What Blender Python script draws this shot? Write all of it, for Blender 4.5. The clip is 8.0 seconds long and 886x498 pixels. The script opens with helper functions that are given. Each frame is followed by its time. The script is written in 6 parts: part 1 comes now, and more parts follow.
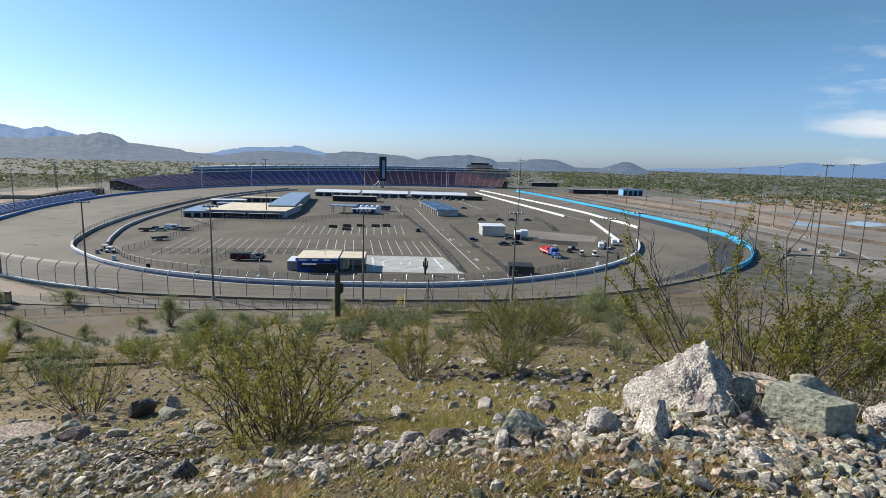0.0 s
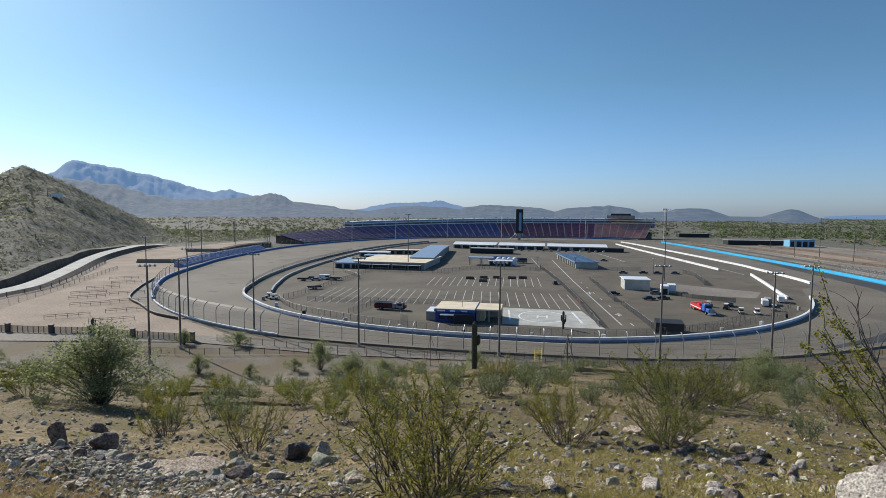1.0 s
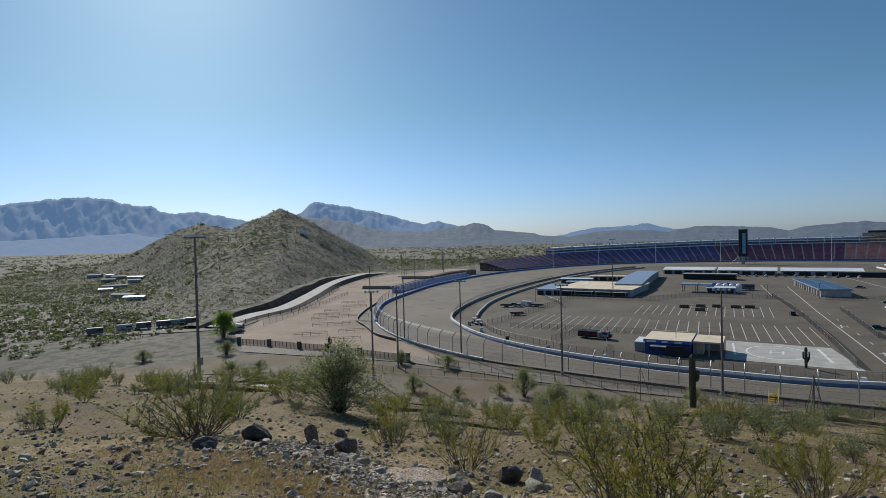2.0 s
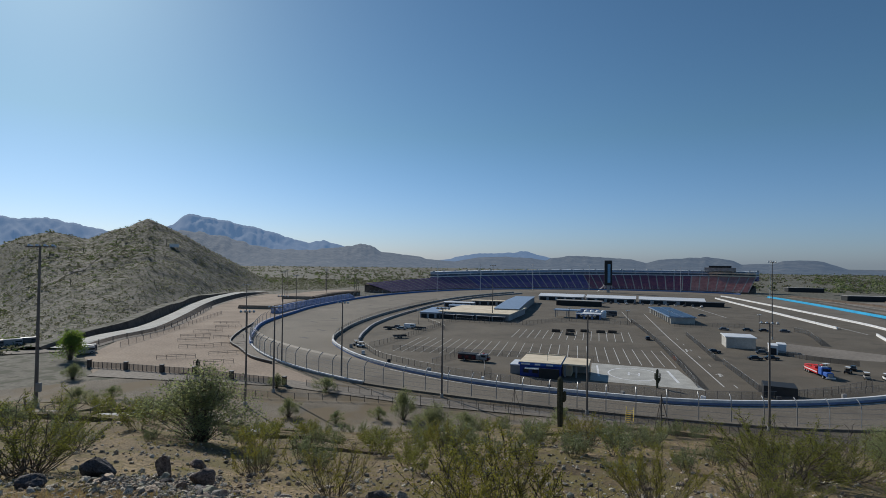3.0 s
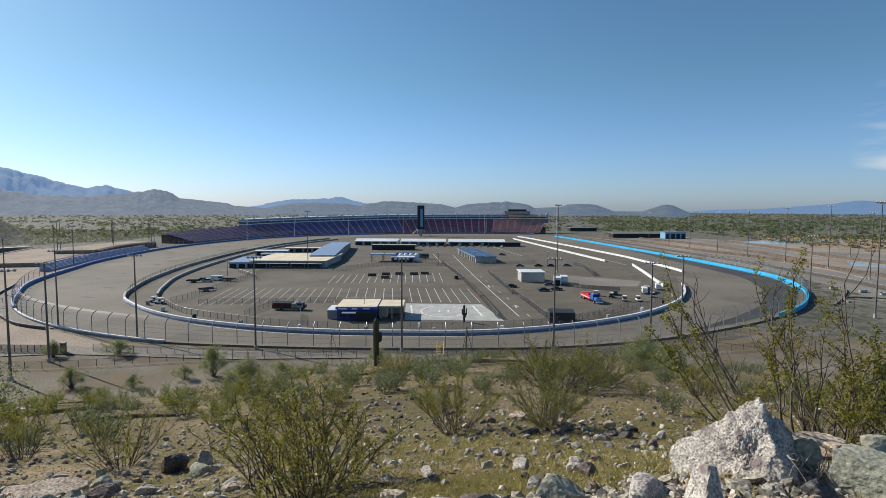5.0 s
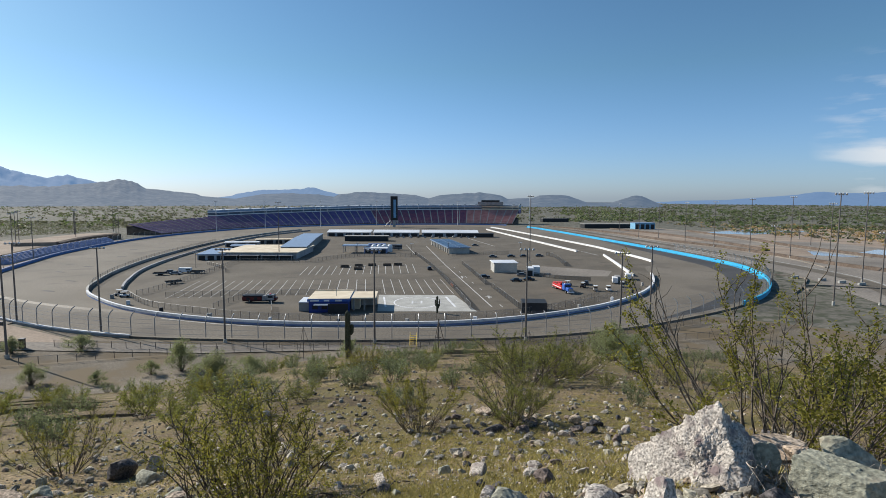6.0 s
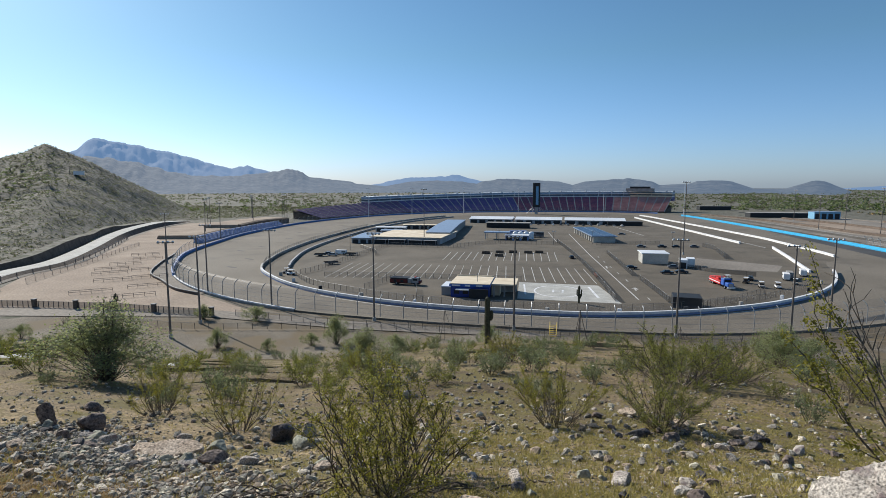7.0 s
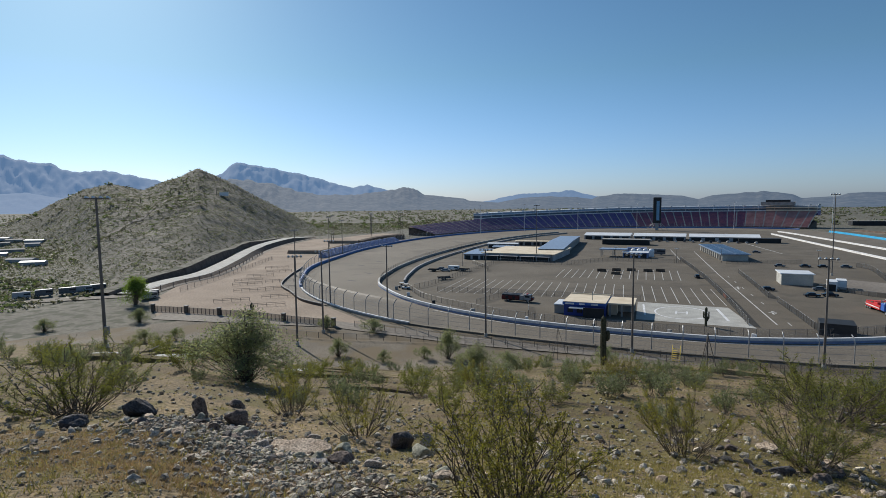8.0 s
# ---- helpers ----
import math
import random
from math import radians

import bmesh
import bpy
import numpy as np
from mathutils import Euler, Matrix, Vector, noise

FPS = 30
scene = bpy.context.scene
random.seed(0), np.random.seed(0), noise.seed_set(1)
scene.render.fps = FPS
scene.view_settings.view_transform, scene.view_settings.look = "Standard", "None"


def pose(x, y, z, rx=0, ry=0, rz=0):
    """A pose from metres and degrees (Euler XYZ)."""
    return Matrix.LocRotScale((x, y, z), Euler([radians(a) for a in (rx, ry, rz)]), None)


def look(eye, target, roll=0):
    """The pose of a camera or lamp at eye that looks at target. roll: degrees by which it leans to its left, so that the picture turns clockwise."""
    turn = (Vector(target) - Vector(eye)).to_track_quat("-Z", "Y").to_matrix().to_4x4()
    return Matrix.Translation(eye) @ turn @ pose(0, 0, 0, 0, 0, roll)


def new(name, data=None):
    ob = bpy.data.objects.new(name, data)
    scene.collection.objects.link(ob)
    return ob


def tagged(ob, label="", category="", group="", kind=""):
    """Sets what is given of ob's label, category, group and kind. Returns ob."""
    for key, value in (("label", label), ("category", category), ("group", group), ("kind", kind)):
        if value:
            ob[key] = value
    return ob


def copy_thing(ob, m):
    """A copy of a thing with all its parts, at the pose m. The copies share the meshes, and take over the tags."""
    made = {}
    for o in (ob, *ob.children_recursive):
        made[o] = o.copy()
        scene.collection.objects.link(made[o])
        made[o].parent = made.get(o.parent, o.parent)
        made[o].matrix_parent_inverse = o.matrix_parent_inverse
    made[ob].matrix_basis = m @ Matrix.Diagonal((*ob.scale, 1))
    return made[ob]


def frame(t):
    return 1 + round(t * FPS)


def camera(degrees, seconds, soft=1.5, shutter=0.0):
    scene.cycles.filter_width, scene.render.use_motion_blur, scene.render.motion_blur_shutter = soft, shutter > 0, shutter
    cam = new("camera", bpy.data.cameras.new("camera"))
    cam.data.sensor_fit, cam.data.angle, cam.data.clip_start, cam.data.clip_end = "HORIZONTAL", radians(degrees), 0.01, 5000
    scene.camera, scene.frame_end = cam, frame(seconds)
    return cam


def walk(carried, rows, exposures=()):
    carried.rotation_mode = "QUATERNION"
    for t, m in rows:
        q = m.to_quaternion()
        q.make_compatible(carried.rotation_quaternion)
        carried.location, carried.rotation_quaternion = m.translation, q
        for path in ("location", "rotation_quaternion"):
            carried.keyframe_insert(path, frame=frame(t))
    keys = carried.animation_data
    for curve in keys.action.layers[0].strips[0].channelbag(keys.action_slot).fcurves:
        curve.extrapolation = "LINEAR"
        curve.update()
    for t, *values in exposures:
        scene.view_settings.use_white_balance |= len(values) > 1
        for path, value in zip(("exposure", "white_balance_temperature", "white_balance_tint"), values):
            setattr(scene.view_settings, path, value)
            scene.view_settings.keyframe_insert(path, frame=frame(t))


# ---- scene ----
cam = camera(78.3, 8.0, 0.5)
PATH = [
    (0, (-0.073, -0.139, 34.896), (0.037, 1.831, 34.571), 1.7),
    (0.5, (-0.228, -0.02, 34.916), (-0.602, 1.93, 34.68), 0.5),
    (1, (-0.296, 0.095, 34.898), (-0.685, 2.052, 34.753), 0.5),
    (1.5, (-0.366, 0.056, 34.922), (-1.185, 1.877, 34.821), -0.7),
    (1.7, (-0.415, -0.042, 34.915), (-1.475, 1.652, 34.829), -1.8),
    (2.8, (-0.173, -0.201, 35.001), (-1.109, 1.566, 35.056), 0.7),
    (3, (-0.096, -0.176, 34.977), (-0.787, 1.701, 35.014), 0.8),
    (3.5, (0.024, 0.02, 34.938), (-0.126, 2.014, 34.892), 0.8),
    (4, (0.023, 0.006, 34.931), (-0.037, 2.003, 34.844), 0.8),
    (5.5, (0.149, 0.171, 34.901), (0.15, 2.163, 34.722), -0.2),
    (6, (0.308, 0.413, 34.95), (0.371, 2.403, 34.761), 0.3),
    (6.5, (0.305, 0.524, 34.965), (0.315, 2.513, 34.763), -0.3),
    (7, (0.297, 0.655, 34.957), (-0.151, 2.589, 34.719), 0.0),
    (7.5, (0.238, 0.595, 34.966), (-0.454, 2.459, 34.754), 0.5),
    (8, (0.219, 0.495, 34.956), (-0.617, 2.303, 34.78), -0.7),
]
EXPOSURES = [(0.0, 0.36, 6450, 10), (0.5, 0.38, 6450, 10), (1.0, 0.14, 6450, 10), (1.5, -0.10, 6450, 10), (2.9, -0.43, 6400, 10), (3.5, -0.22, 6400, 10), (4.0, 0.09, 6450, 10),
             (5.5, 0.19, 6550, 10), (6.5, 0.27, 6550, 10), (7.0, 0.20, 6500, 10), (7.5, 0.05, 6500, 10), (8.0, -0.10, 6500, 10)]
walk(cam, [(t, look(eye, target, roll)) for t, eye, target, roll in PATH], EXPOSURES)

SUN_AZ, SUN_EL = -58.0, 31.0
world = bpy.data.worlds.new("sky")
scene.world = world
world.use_nodes = True
wn, wl = world.node_tree.nodes, world.node_tree.links
wn.clear()
sky = wn.new("ShaderNodeTexSky")
sky.sky_type, sky.sun_disc = "NISHITA", False
sky.sun_elevation, sky.sun_rotation = radians(SUN_EL), radians(SUN_AZ)
sky.altitude, sky.air_density, sky.dust_density, sky.ozone_density = 0, 1.0, 0.45, 2.5
bg = wn.new("ShaderNodeBackground")
bg.inputs["Strength"].default_value = 0.082
tint = wn.new("ShaderNodeMix")
tint.data_type, tint.blend_type = "RGBA", "MULTIPLY"
tint.inputs[0].default_value = 1.0
wl.new(sky.outputs[0], tint.inputs[6])
split, height_ramp = wn.new("ShaderNodeSeparateXYZ"), wn.new("ShaderNodeValToRGB")
wl.new(wn.new("ShaderNodeTexCoord").outputs["Generated"], split.inputs[0])
wl.new(split.outputs["Z"], height_ramp.inputs[0])
height_ramp.color_ramp.elements[0].color, height_ramp.color_ramp.elements[1].color = (0.76, 0.99, 1.58, 1), (0.69, 0.97, 1.09, 1)
height_ramp.color_ramp.elements[1].position = 0.22
wl.new(height_ramp.outputs[0], tint.inputs[7])
# thin cloud low on the right
way = wn.new("ShaderNodeTexCoord").outputs["Generated"]
stretch_map, puff, place_dot, edge = wn.new("ShaderNodeMapping"), wn.new("ShaderNodeTexNoise"), wn.new("ShaderNodeVectorMath"), wn.new("ShaderNodeMapRange")
stretch_map.inputs["Scale"].default_value = (3.2, 3.2, 15.0)
puff.inputs["Scale"].default_value, puff.inputs["Detail"].default_value = 1.6, 7
wl.new(way, stretch_map.inputs["Vector"])
wl.new(stretch_map.outputs[0], puff.inputs["Vector"])
place_dot.operation = "DOT_PRODUCT"
place_dot.inputs[1].default_value = Vector((math.sin(radians(44)), math.cos(radians(44)), 0.10)).normalized()
wl.new(way, place_dot.inputs[0])
edge.inputs[1].default_value, edge.inputs[2].default_value = 0.988, 0.9985
wl.new(place_dot.outputs["Value"], edge.inputs[0])
wisp, cover, veil = wn.new("ShaderNodeMapRange"), wn.new("ShaderNodeMath"), wn.new("ShaderNodeMix")
wisp.inputs[1].default_value, wisp.inputs[2].default_value, wisp.inputs[4].default_value = 0.50, 0.66, 0.9
wl.new(puff.outputs[0], wisp.inputs[0])
cover.operation = "MULTIPLY"
wl.new(wisp.outputs[0], cover.inputs[0])
wl.new(edge.outputs[0], cover.inputs[1])
veil.data_type = "RGBA"
veil.inputs[7].default_value = (8.2, 8.5, 8.8, 1)
wl.new(cover.outputs[0], veil.inputs[0])
wl.new(tint.outputs[2], veil.inputs[6])
wl.new(veil.outputs[2], bg.inputs["Color"])
wl.new(bg.outputs[0], wn.new("ShaderNodeOutputWorld").inputs["Surface"])

sun_data = bpy.data.lights.new("sun", "SUN")
sun_data.energy, sun_data.angle, sun_data.color = 5.0, radians(0.53), (1.0, 0.94, 0.84)
sun_way = Vector((math.sin(radians(SUN_AZ)) * math.cos(radians(SUN_EL)), math.cos(radians(SUN_AZ)) * math.cos(radians(SUN_EL)), math.sin(radians(SUN_EL))))
sun = new("sun", sun_data)
sun.matrix_world = look(sun_way * 300, (0, 0, 0))

# ---- materials ----


def mat(name, low, high, rough=0.85, scale=1.0, fine=0.0, bump=0.0, metal=0.0, spots=None, detail=6.0, per_piece=0.0, gloss=0.3, grit=0.7):
    """A surface between two colours by noise of that size, with finer grain, relief, and spots of a third colour."""
    m = bpy.data.materials.new(name)
    m.use_nodes = True
    n, l = m.node_tree.nodes, m.node_tree.links
    b = n["Principled BSDF"]
    b.inputs["Roughness"].default_value, b.inputs["Metallic"].default_value = rough, metal
    b.inputs["Specular IOR Level"].default_value = gloss
    at = n.new("ShaderNodeNewGeometry").outputs["Position"]
    big = n.new("ShaderNodeTexNoise")
    big.inputs["Scale"].default_value, big.inputs["Detail"].default_value = scale, detail
    l.new(at, big.inputs["Vector"])
    ramp = n.new("ShaderNodeValToRGB")
    ramp.color_ramp.elements[0].position, ramp.color_ramp.elements[1].position = 0.32, 0.68
    ramp.color_ramp.elements[0].color, ramp.color_ramp.elements[1].color = (*low, 1), (*high, 1)
    l.new(big.outputs[0], ramp.inputs[0])
    colour = ramp.outputs[0]
    grain = None
    if fine:
        grain = n.new("ShaderNodeTexNoise")
        grain.inputs["Scale"].default_value, grain.inputs["Detail"].default_value = fine, 5
        l.new(at, grain.inputs["Vector"])
        mix = n.new("ShaderNodeMix")
        mix.data_type, mix.blend_type = "RGBA", "OVERLAY"
        mix.inputs[0].default_value = grit
        l.new(colour, mix.inputs[6])
        sharp = n.new("ShaderNodeMapRange")
        sharp.inputs[1].default_value, sharp.inputs[2].default_value = 0.30, 0.70
        l.new(grain.outputs[0], sharp.inputs[0])
        l.new(sharp.outputs[0], mix.inputs[7])
        colour = mix.outputs[2]
    if spots:
        tint, size, amount = spots
        v = n.new("ShaderNodeTexNoise")
        v.inputs["Scale"].default_value, v.inputs["Detail"].default_value = size, 4
        l.new(at, v.inputs["Vector"])
        r2 = n.new("ShaderNodeValToRGB")
        r2.color_ramp.elements[0].position, r2.color_ramp.elements[1].position = 1 - amount - 0.06, 1 - amount + 0.06
        l.new(v.outputs[0], r2.inputs[0])
        mix = n.new("ShaderNodeMix")
        mix.data_type = "RGBA"
        l.new(r2.outputs[0], mix.inputs[0])
        l.new(colour, mix.inputs[6])
        mix.inputs[7].default_value = (*tint, 1)
        colour = mix.outputs[2]
    if per_piece:
        hsv = n.new("ShaderNodeHueSaturation")
        ob = n.new("ShaderNodeNewGeometry").outputs["Random Per Island"]
        mp = n.new("ShaderNodeMapRange")
        mp.inputs[3].default_value, mp.inputs[4].default_value = 1 - per_piece, 1 + per_piece
        l.new(ob, mp.inputs[0])
        l.new(mp.outputs[0], hsv.inputs["Value"])
        l.new(colour, hsv.inputs["Color"])
        colour = hsv.outputs[0]
    l.new(colour, b.inputs["Base Color"])
    if bump:
        bp = n.new("ShaderNodeBump")
        bp.inputs["Strength"].default_value, bp.inputs["Distance"].default_value = 0.6, bump
        l.new((grain or big).outputs[0], bp.inputs["Height"])
        l.new(bp.outputs[0], b.inputs["Normal"])
    return m


def plain(name, c, rough=0.5, metal=0.0, scale=0.6):
    return mat(name, tuple(v * 0.85 for v in c), tuple(min(0.9, v * 1.12) for v in c), rough, scale, metal=metal)


def see_through(name, c, share):
    """Wire netting, seen from too far to tell its wires apart."""
    m = bpy.data.materials.new(name)
    m.use_nodes = True
    n, l = m.node_tree.nodes, m.node_tree.links
    b = n["Principled BSDF"]
    b.inputs["Base Color"].default_value = (*c, 1)
    b.inputs["Roughness"].default_value = 0.5
    clear, mix = n.new("ShaderNodeBsdfTransparent"), n.new("ShaderNodeMixShader")
    mix.inputs[0].default_value = share
    l.new(clear.outputs[0], mix.inputs[1])
    l.new(b.outputs[0], mix.inputs[2])
    l.new(mix.outputs[0], n["Material Output"].inputs["Surface"])
    return m


M_GROUND = mat("desert_ground", (0.084, 0.060, 0.031), (0.255, 0.19, 0.105), 0.95, 0.16, 11.0, 0.11, spots=((0.135, 0.110, 0.040), 0.6, 0.47))
M_GRADED = mat("graded_dirt", (0.108, 0.092, 0.070), (0.205, 0.174, 0.133), 0.95, 0.08, 4.0, 0.04, spots=((0.15, 0.115, 0.07), 0.09, 0.48), grit=0.6)
M_SOIL = mat("plain_soil", (0.12, 0.112, 0.09), (0.195, 0.18, 0.146), 0.95, 0.02, 0.8, 0.05, spots=((0.068, 0.072, 0.046), 0.22, 0.47), grit=0.25)
M_ASPHALT = mat("asphalt_lot", (0.108, 0.092, 0.070), (0.150, 0.129, 0.100), 0.9, 0.05, 5.0, 0.004, spots=((0.100, 0.086, 0.067), 0.09, 0.4), grit=0.4)
M_TRACK = mat("asphalt_track", (0.15, 0.129, 0.10), (0.20, 0.174, 0.138), 0.85, 0.03, 2.0, 0.004, spots=((0.135, 0.117, 0.093), 0.06, 0.42), grit=0.35)
M_GROOVE = mat("rubbered_asphalt", (0.05, 0.048, 0.046), (0.085, 0.08, 0.075), 0.7, 0.05, 2.0, grit=0.25)
M_DIRT = mat("packed_dirt", (0.24, 0.185, 0.14), (0.36, 0.285, 0.22), 0.95, 0.05, 1.5, 0.01, grit=0.25)
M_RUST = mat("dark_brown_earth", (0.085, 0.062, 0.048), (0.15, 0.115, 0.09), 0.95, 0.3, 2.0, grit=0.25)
M_LOT = mat("gravel_lot", (0.17, 0.15, 0.128), (0.27, 0.24, 0.205), 0.95, 0.03, 1.0, 0.01, grit=0.25)
M_CONCRETE = mat("pale_concrete", (0.35, 0.345, 0.32), (0.47, 0.465, 0.43), 0.85, 0.25, 6.0, grit=0.25)
M_WHITE = mat("white_paint", (0.62, 0.62, 0.62), (0.82, 0.82, 0.82), 0.6, 0.5)
M_LINE = mat("road_marking", (0.40, 0.39, 0.37), (0.62, 0.61, 0.58), 0.8, 0.8)
M_BLUE = plain("blue_paint", (0.04, 0.12, 0.42), 0.5)
M_DEEPBLUE = plain("deep_blue_paint", (0.02, 0.05, 0.25), 0.5)
M_CYAN = mat("sky_blue_paint", (0.03, 0.33, 0.56), (0.05, 0.42, 0.66), 0.6, 0.1)
M_TURNBLUE = plain("turn_wall_blue", (0.06, 0.17, 0.42), 0.6)
M_WALLBLUE = plain("faded_blue_paint", (0.21, 0.27, 0.45), 0.6)
M_CREAM = mat("cream_roof", (0.60, 0.50, 0.36), (0.78, 0.68, 0.52), 0.8, 0.2)
M_ROOFBLUE = plain("blue_grey_metal_roof", (0.26, 0.34, 0.46), 0.45, 0.2)
M_ROOFWHITE = mat("white_metal_roof", (0.60, 0.64, 0.68), (0.78, 0.80, 0.82), 0.5, 0.1)
M_STEEL = plain("galvanised_steel", (0.32, 0.33, 0.34), 0.5, 0.5)
M_POLE = plain("weathered_pole", (0.17, 0.15, 0.135), 0.7, 0.2)
M_DARK = plain("dark_opening", (0.025, 0.027, 0.03), 0.6)
M_GLASS = plain("dark_glass", (0.02, 0.03, 0.04), 0.12)
M_GREYWALL = mat("grey_block_wall", (0.24, 0.23, 0.22), (0.36, 0.35, 0.33), 0.85, 0.3)
M_RUBBER = plain("black_rubber", (0.02, 0.02, 0.02), 0.8)
M_RED = plain("red_paint", (0.55, 0.04, 0.04), 0.4)
M_MAROON = plain("maroon_paint", (0.11, 0.02, 0.02), 0.4)
M_NET = see_through("chain_link_netting", (0.16, 0.15, 0.14), 0.22)
M_NETDARK = see_through("dark_windscreen", (0.05, 0.05, 0.05), 0.6)
M_NETTRACK = see_through("catch_fence_netting", (0.16, 0.16, 0.165), 0.10)
M_SOLAR = plain("solar_panel", (0.03, 0.055, 0.115), 0.3)
M_STAND = mat("stand_concrete", (0.30, 0.30, 0.31), (0.42, 0.42, 0.43), 0.85, 0.2)
M_SEATS = [mat("seat_purple", (0.13, 0.09, 0.18), (0.23, 0.15, 0.24), 0.6, 0.15), mat("seat_blue", (0.09, 0.09, 0.23), (0.16, 0.12, 0.27), 0.6, 0.15),
           mat("seat_red", (0.14, 0.07, 0.13), (0.26, 0.10, 0.14), 0.6, 0.15), mat("seat_rose", (0.34, 0.17, 0.16), (0.48, 0.27, 0.25), 0.6, 0.15)]

# ---- builders ----


def part(name, bm, material, parent=None, label=""):
    me = bpy.data.meshes.new(name)
    bm.to_mesh(me)
    bm.free()
    for m in (material if isinstance(material, (list, tuple)) else [material]):
        me.materials.append(m)
    ob = new(name, me)
    if parent:
        ob.parent = parent
    if label:
        ob["label"] = label
    return ob


def thing(name, label, category, x=0, y=0, z=0, turn=0, group="", kind=""):
    ob = new(name)
    ob.matrix_basis = pose(x, y, z, 0, 0, turn)
    ob.empty_display_size = 0.1
    return tagged(ob, label, category, group, kind)


def box(bm, cx, cy, z0, sx, sy, sz, turn=0.0, bevel=0.0, mi=0):
    made = bmesh.ops.create_cube(bm, size=1.0, matrix=pose(cx, cy, z0 + sz / 2, 0, 0, turn) @ Matrix.Diagonal((sx, sy, sz, 1)))
    vs = made["verts"]
    fs = {f for v in vs for f in v.link_faces}
    for f in fs:
        f.material_index = mi
    if bevel:
        bmesh.ops.bevel(bm, geom=list({e for v in vs for e in v.link_edges}), offset=bevel, segments=1, affect="EDGES")
    return bm


def rod(bm, a, b, r0, r1=None, sides=6):
    a, b = Vector(a), Vector(b)
    d = b - a
    if d.length < 1e-5:
        return bm
    q = d.to_track_quat("Z", "Y").to_matrix().to_4x4()
    bmesh.ops.create_cone(bm, cap_ends=True, segments=sides, radius1=r0, radius2=r0 if r1 is None else r1, depth=d.length,
                          matrix=Matrix.Translation((a + b) / 2) @ q)
    return bm


def smooth_line(points, closed, step):
    """A Catmull-Rom line through plan points, at about even steps."""
    p = [Vector(q).to_2d() for q in points]
    n, dense = len(p), []
    for i in range(n if closed else n - 1):
        if closed:
            a, b, c, d = p[i - 1], p[i], p[(i + 1) % n], p[(i + 2) % n]
        else:
            a, b, c, d = p[max(i - 1, 0)], p[i], p[i + 1], p[min(i + 2, n - 1)]
        for k in range(24):
            t = k / 24
            dense.append(0.5 * (2 * b + (c - a) * t + (2 * a - 5 * b + 4 * c - d) * t * t + (3 * b - a - 3 * c + d) * t ** 3))
    dense.append(p[0] if closed else p[-1])
    out, left = [dense[0]], step
    for a, b in zip(dense, dense[1:]):
        seg = (b - a).length
        while seg >= left > 0:
            a = a + (b - a) * (left / seg)
            seg -= left
            out.append(a)
            left = step
        left -= seg
    if not closed:
        out.append(dense[-1])
    return out


def side_of(line, i, closed=False):
    """The unit normal (to the right of the way) at a point of a line."""
    n = len(line)
    a, b = (line[i - 1], line[(i + 1) % n]) if closed else (line[max(i - 1, 0)], line[min(i + 1, n - 1)])
    d = (b - a).normalized()
    return Vector((d.y, -d.x))


def sweep(bm, line, section, closed=False, mi=None):
    """Sweeps a closed section of (out, up) points along a plan line; mi: a material for each side of the section."""
    rings = []
    for i, p in enumerate(line):
        s = side_of(line, i, closed)
        rings.append([bm.verts.new((p.x + s.x * o, p.y + s.y * o, u)) for o, u in section])
    m = len(section)
    for i in range(len(rings) if closed else len(rings) - 1):
        a, b = rings[i], rings[(i + 1) % len(rings)]
        for k in range(m):
            f = bm.faces.new((a[k], a[(k + 1) % m], b[(k + 1) % m], b[k]))
            if mi:
                f.material_index = mi[k]
    if not closed:
        bm.faces.new(rings[0][::-1])
        bm.faces.new(rings[-1])
    return bm


def ribbon(line, left, right, z, closed=False):
    """A flat strip along a plan line between two offsets."""
    bm = bmesh.new()
    rows = []
    for i, p in enumerate(line):
        s = side_of(line, i, closed)
        rows.append((bm.verts.new((p.x + s.x * left, p.y + s.y * left, z)), bm.verts.new((p.x + s.x * right, p.y + s.y * right, z))))
    for i in range(len(rows) if closed else len(rows) - 1):
        a, b = rows[i], rows[(i + 1) % len(rows)]
        f = bm.faces.new((a[0], a[1], b[1], b[0]))
        if f.normal.z < 0:
            f.normal_flip()
    bm.normal_update()
    for f in bm.faces:
        if f.normal.z < 0:
            f.normal_flip()
    return bm


def sheet(points, z):
    bm = bmesh.new()
    f = bm.faces.new([bm.verts.new((p[0], p[1], z)) for p in points])
    bm.normal_update()
    if f.normal.z < 0:
        f.normal_flip()
    bmesh.ops.triangulate(bm, faces=bm.faces[:])
    return bm


# ---- ground ----


def slope_at(az):
    """Fall of the camera's hill per metre, by bearing in degrees (0 ahead, minus to the left)."""
    return float(np.interp(az, [-180, -110, -85, -70, -57, -50, -40, -27, -12, 0, 17, 35, 60, 90, 180],
                           [0.10, 0.12, 0.15, 0.18, 0.208, 0.225, 0.28, 0.305, 0.285, 0.272, 0.262, 0.25, 0.2, 0.12, 0.10]))


def smax(a, b, k):
    h = max(k - abs(a - b), 0.0) / k
    return max(a, b) + h * h * k * 0.25


def bank_x(y):
    """Foot of the hill: where its road runs."""
    return float(np.interp(y, [140, 166, 193, 238, 288, 334, 385, 440, 520], [-196, -208, -215, -243, -277, -304, -328, -345, -300]))


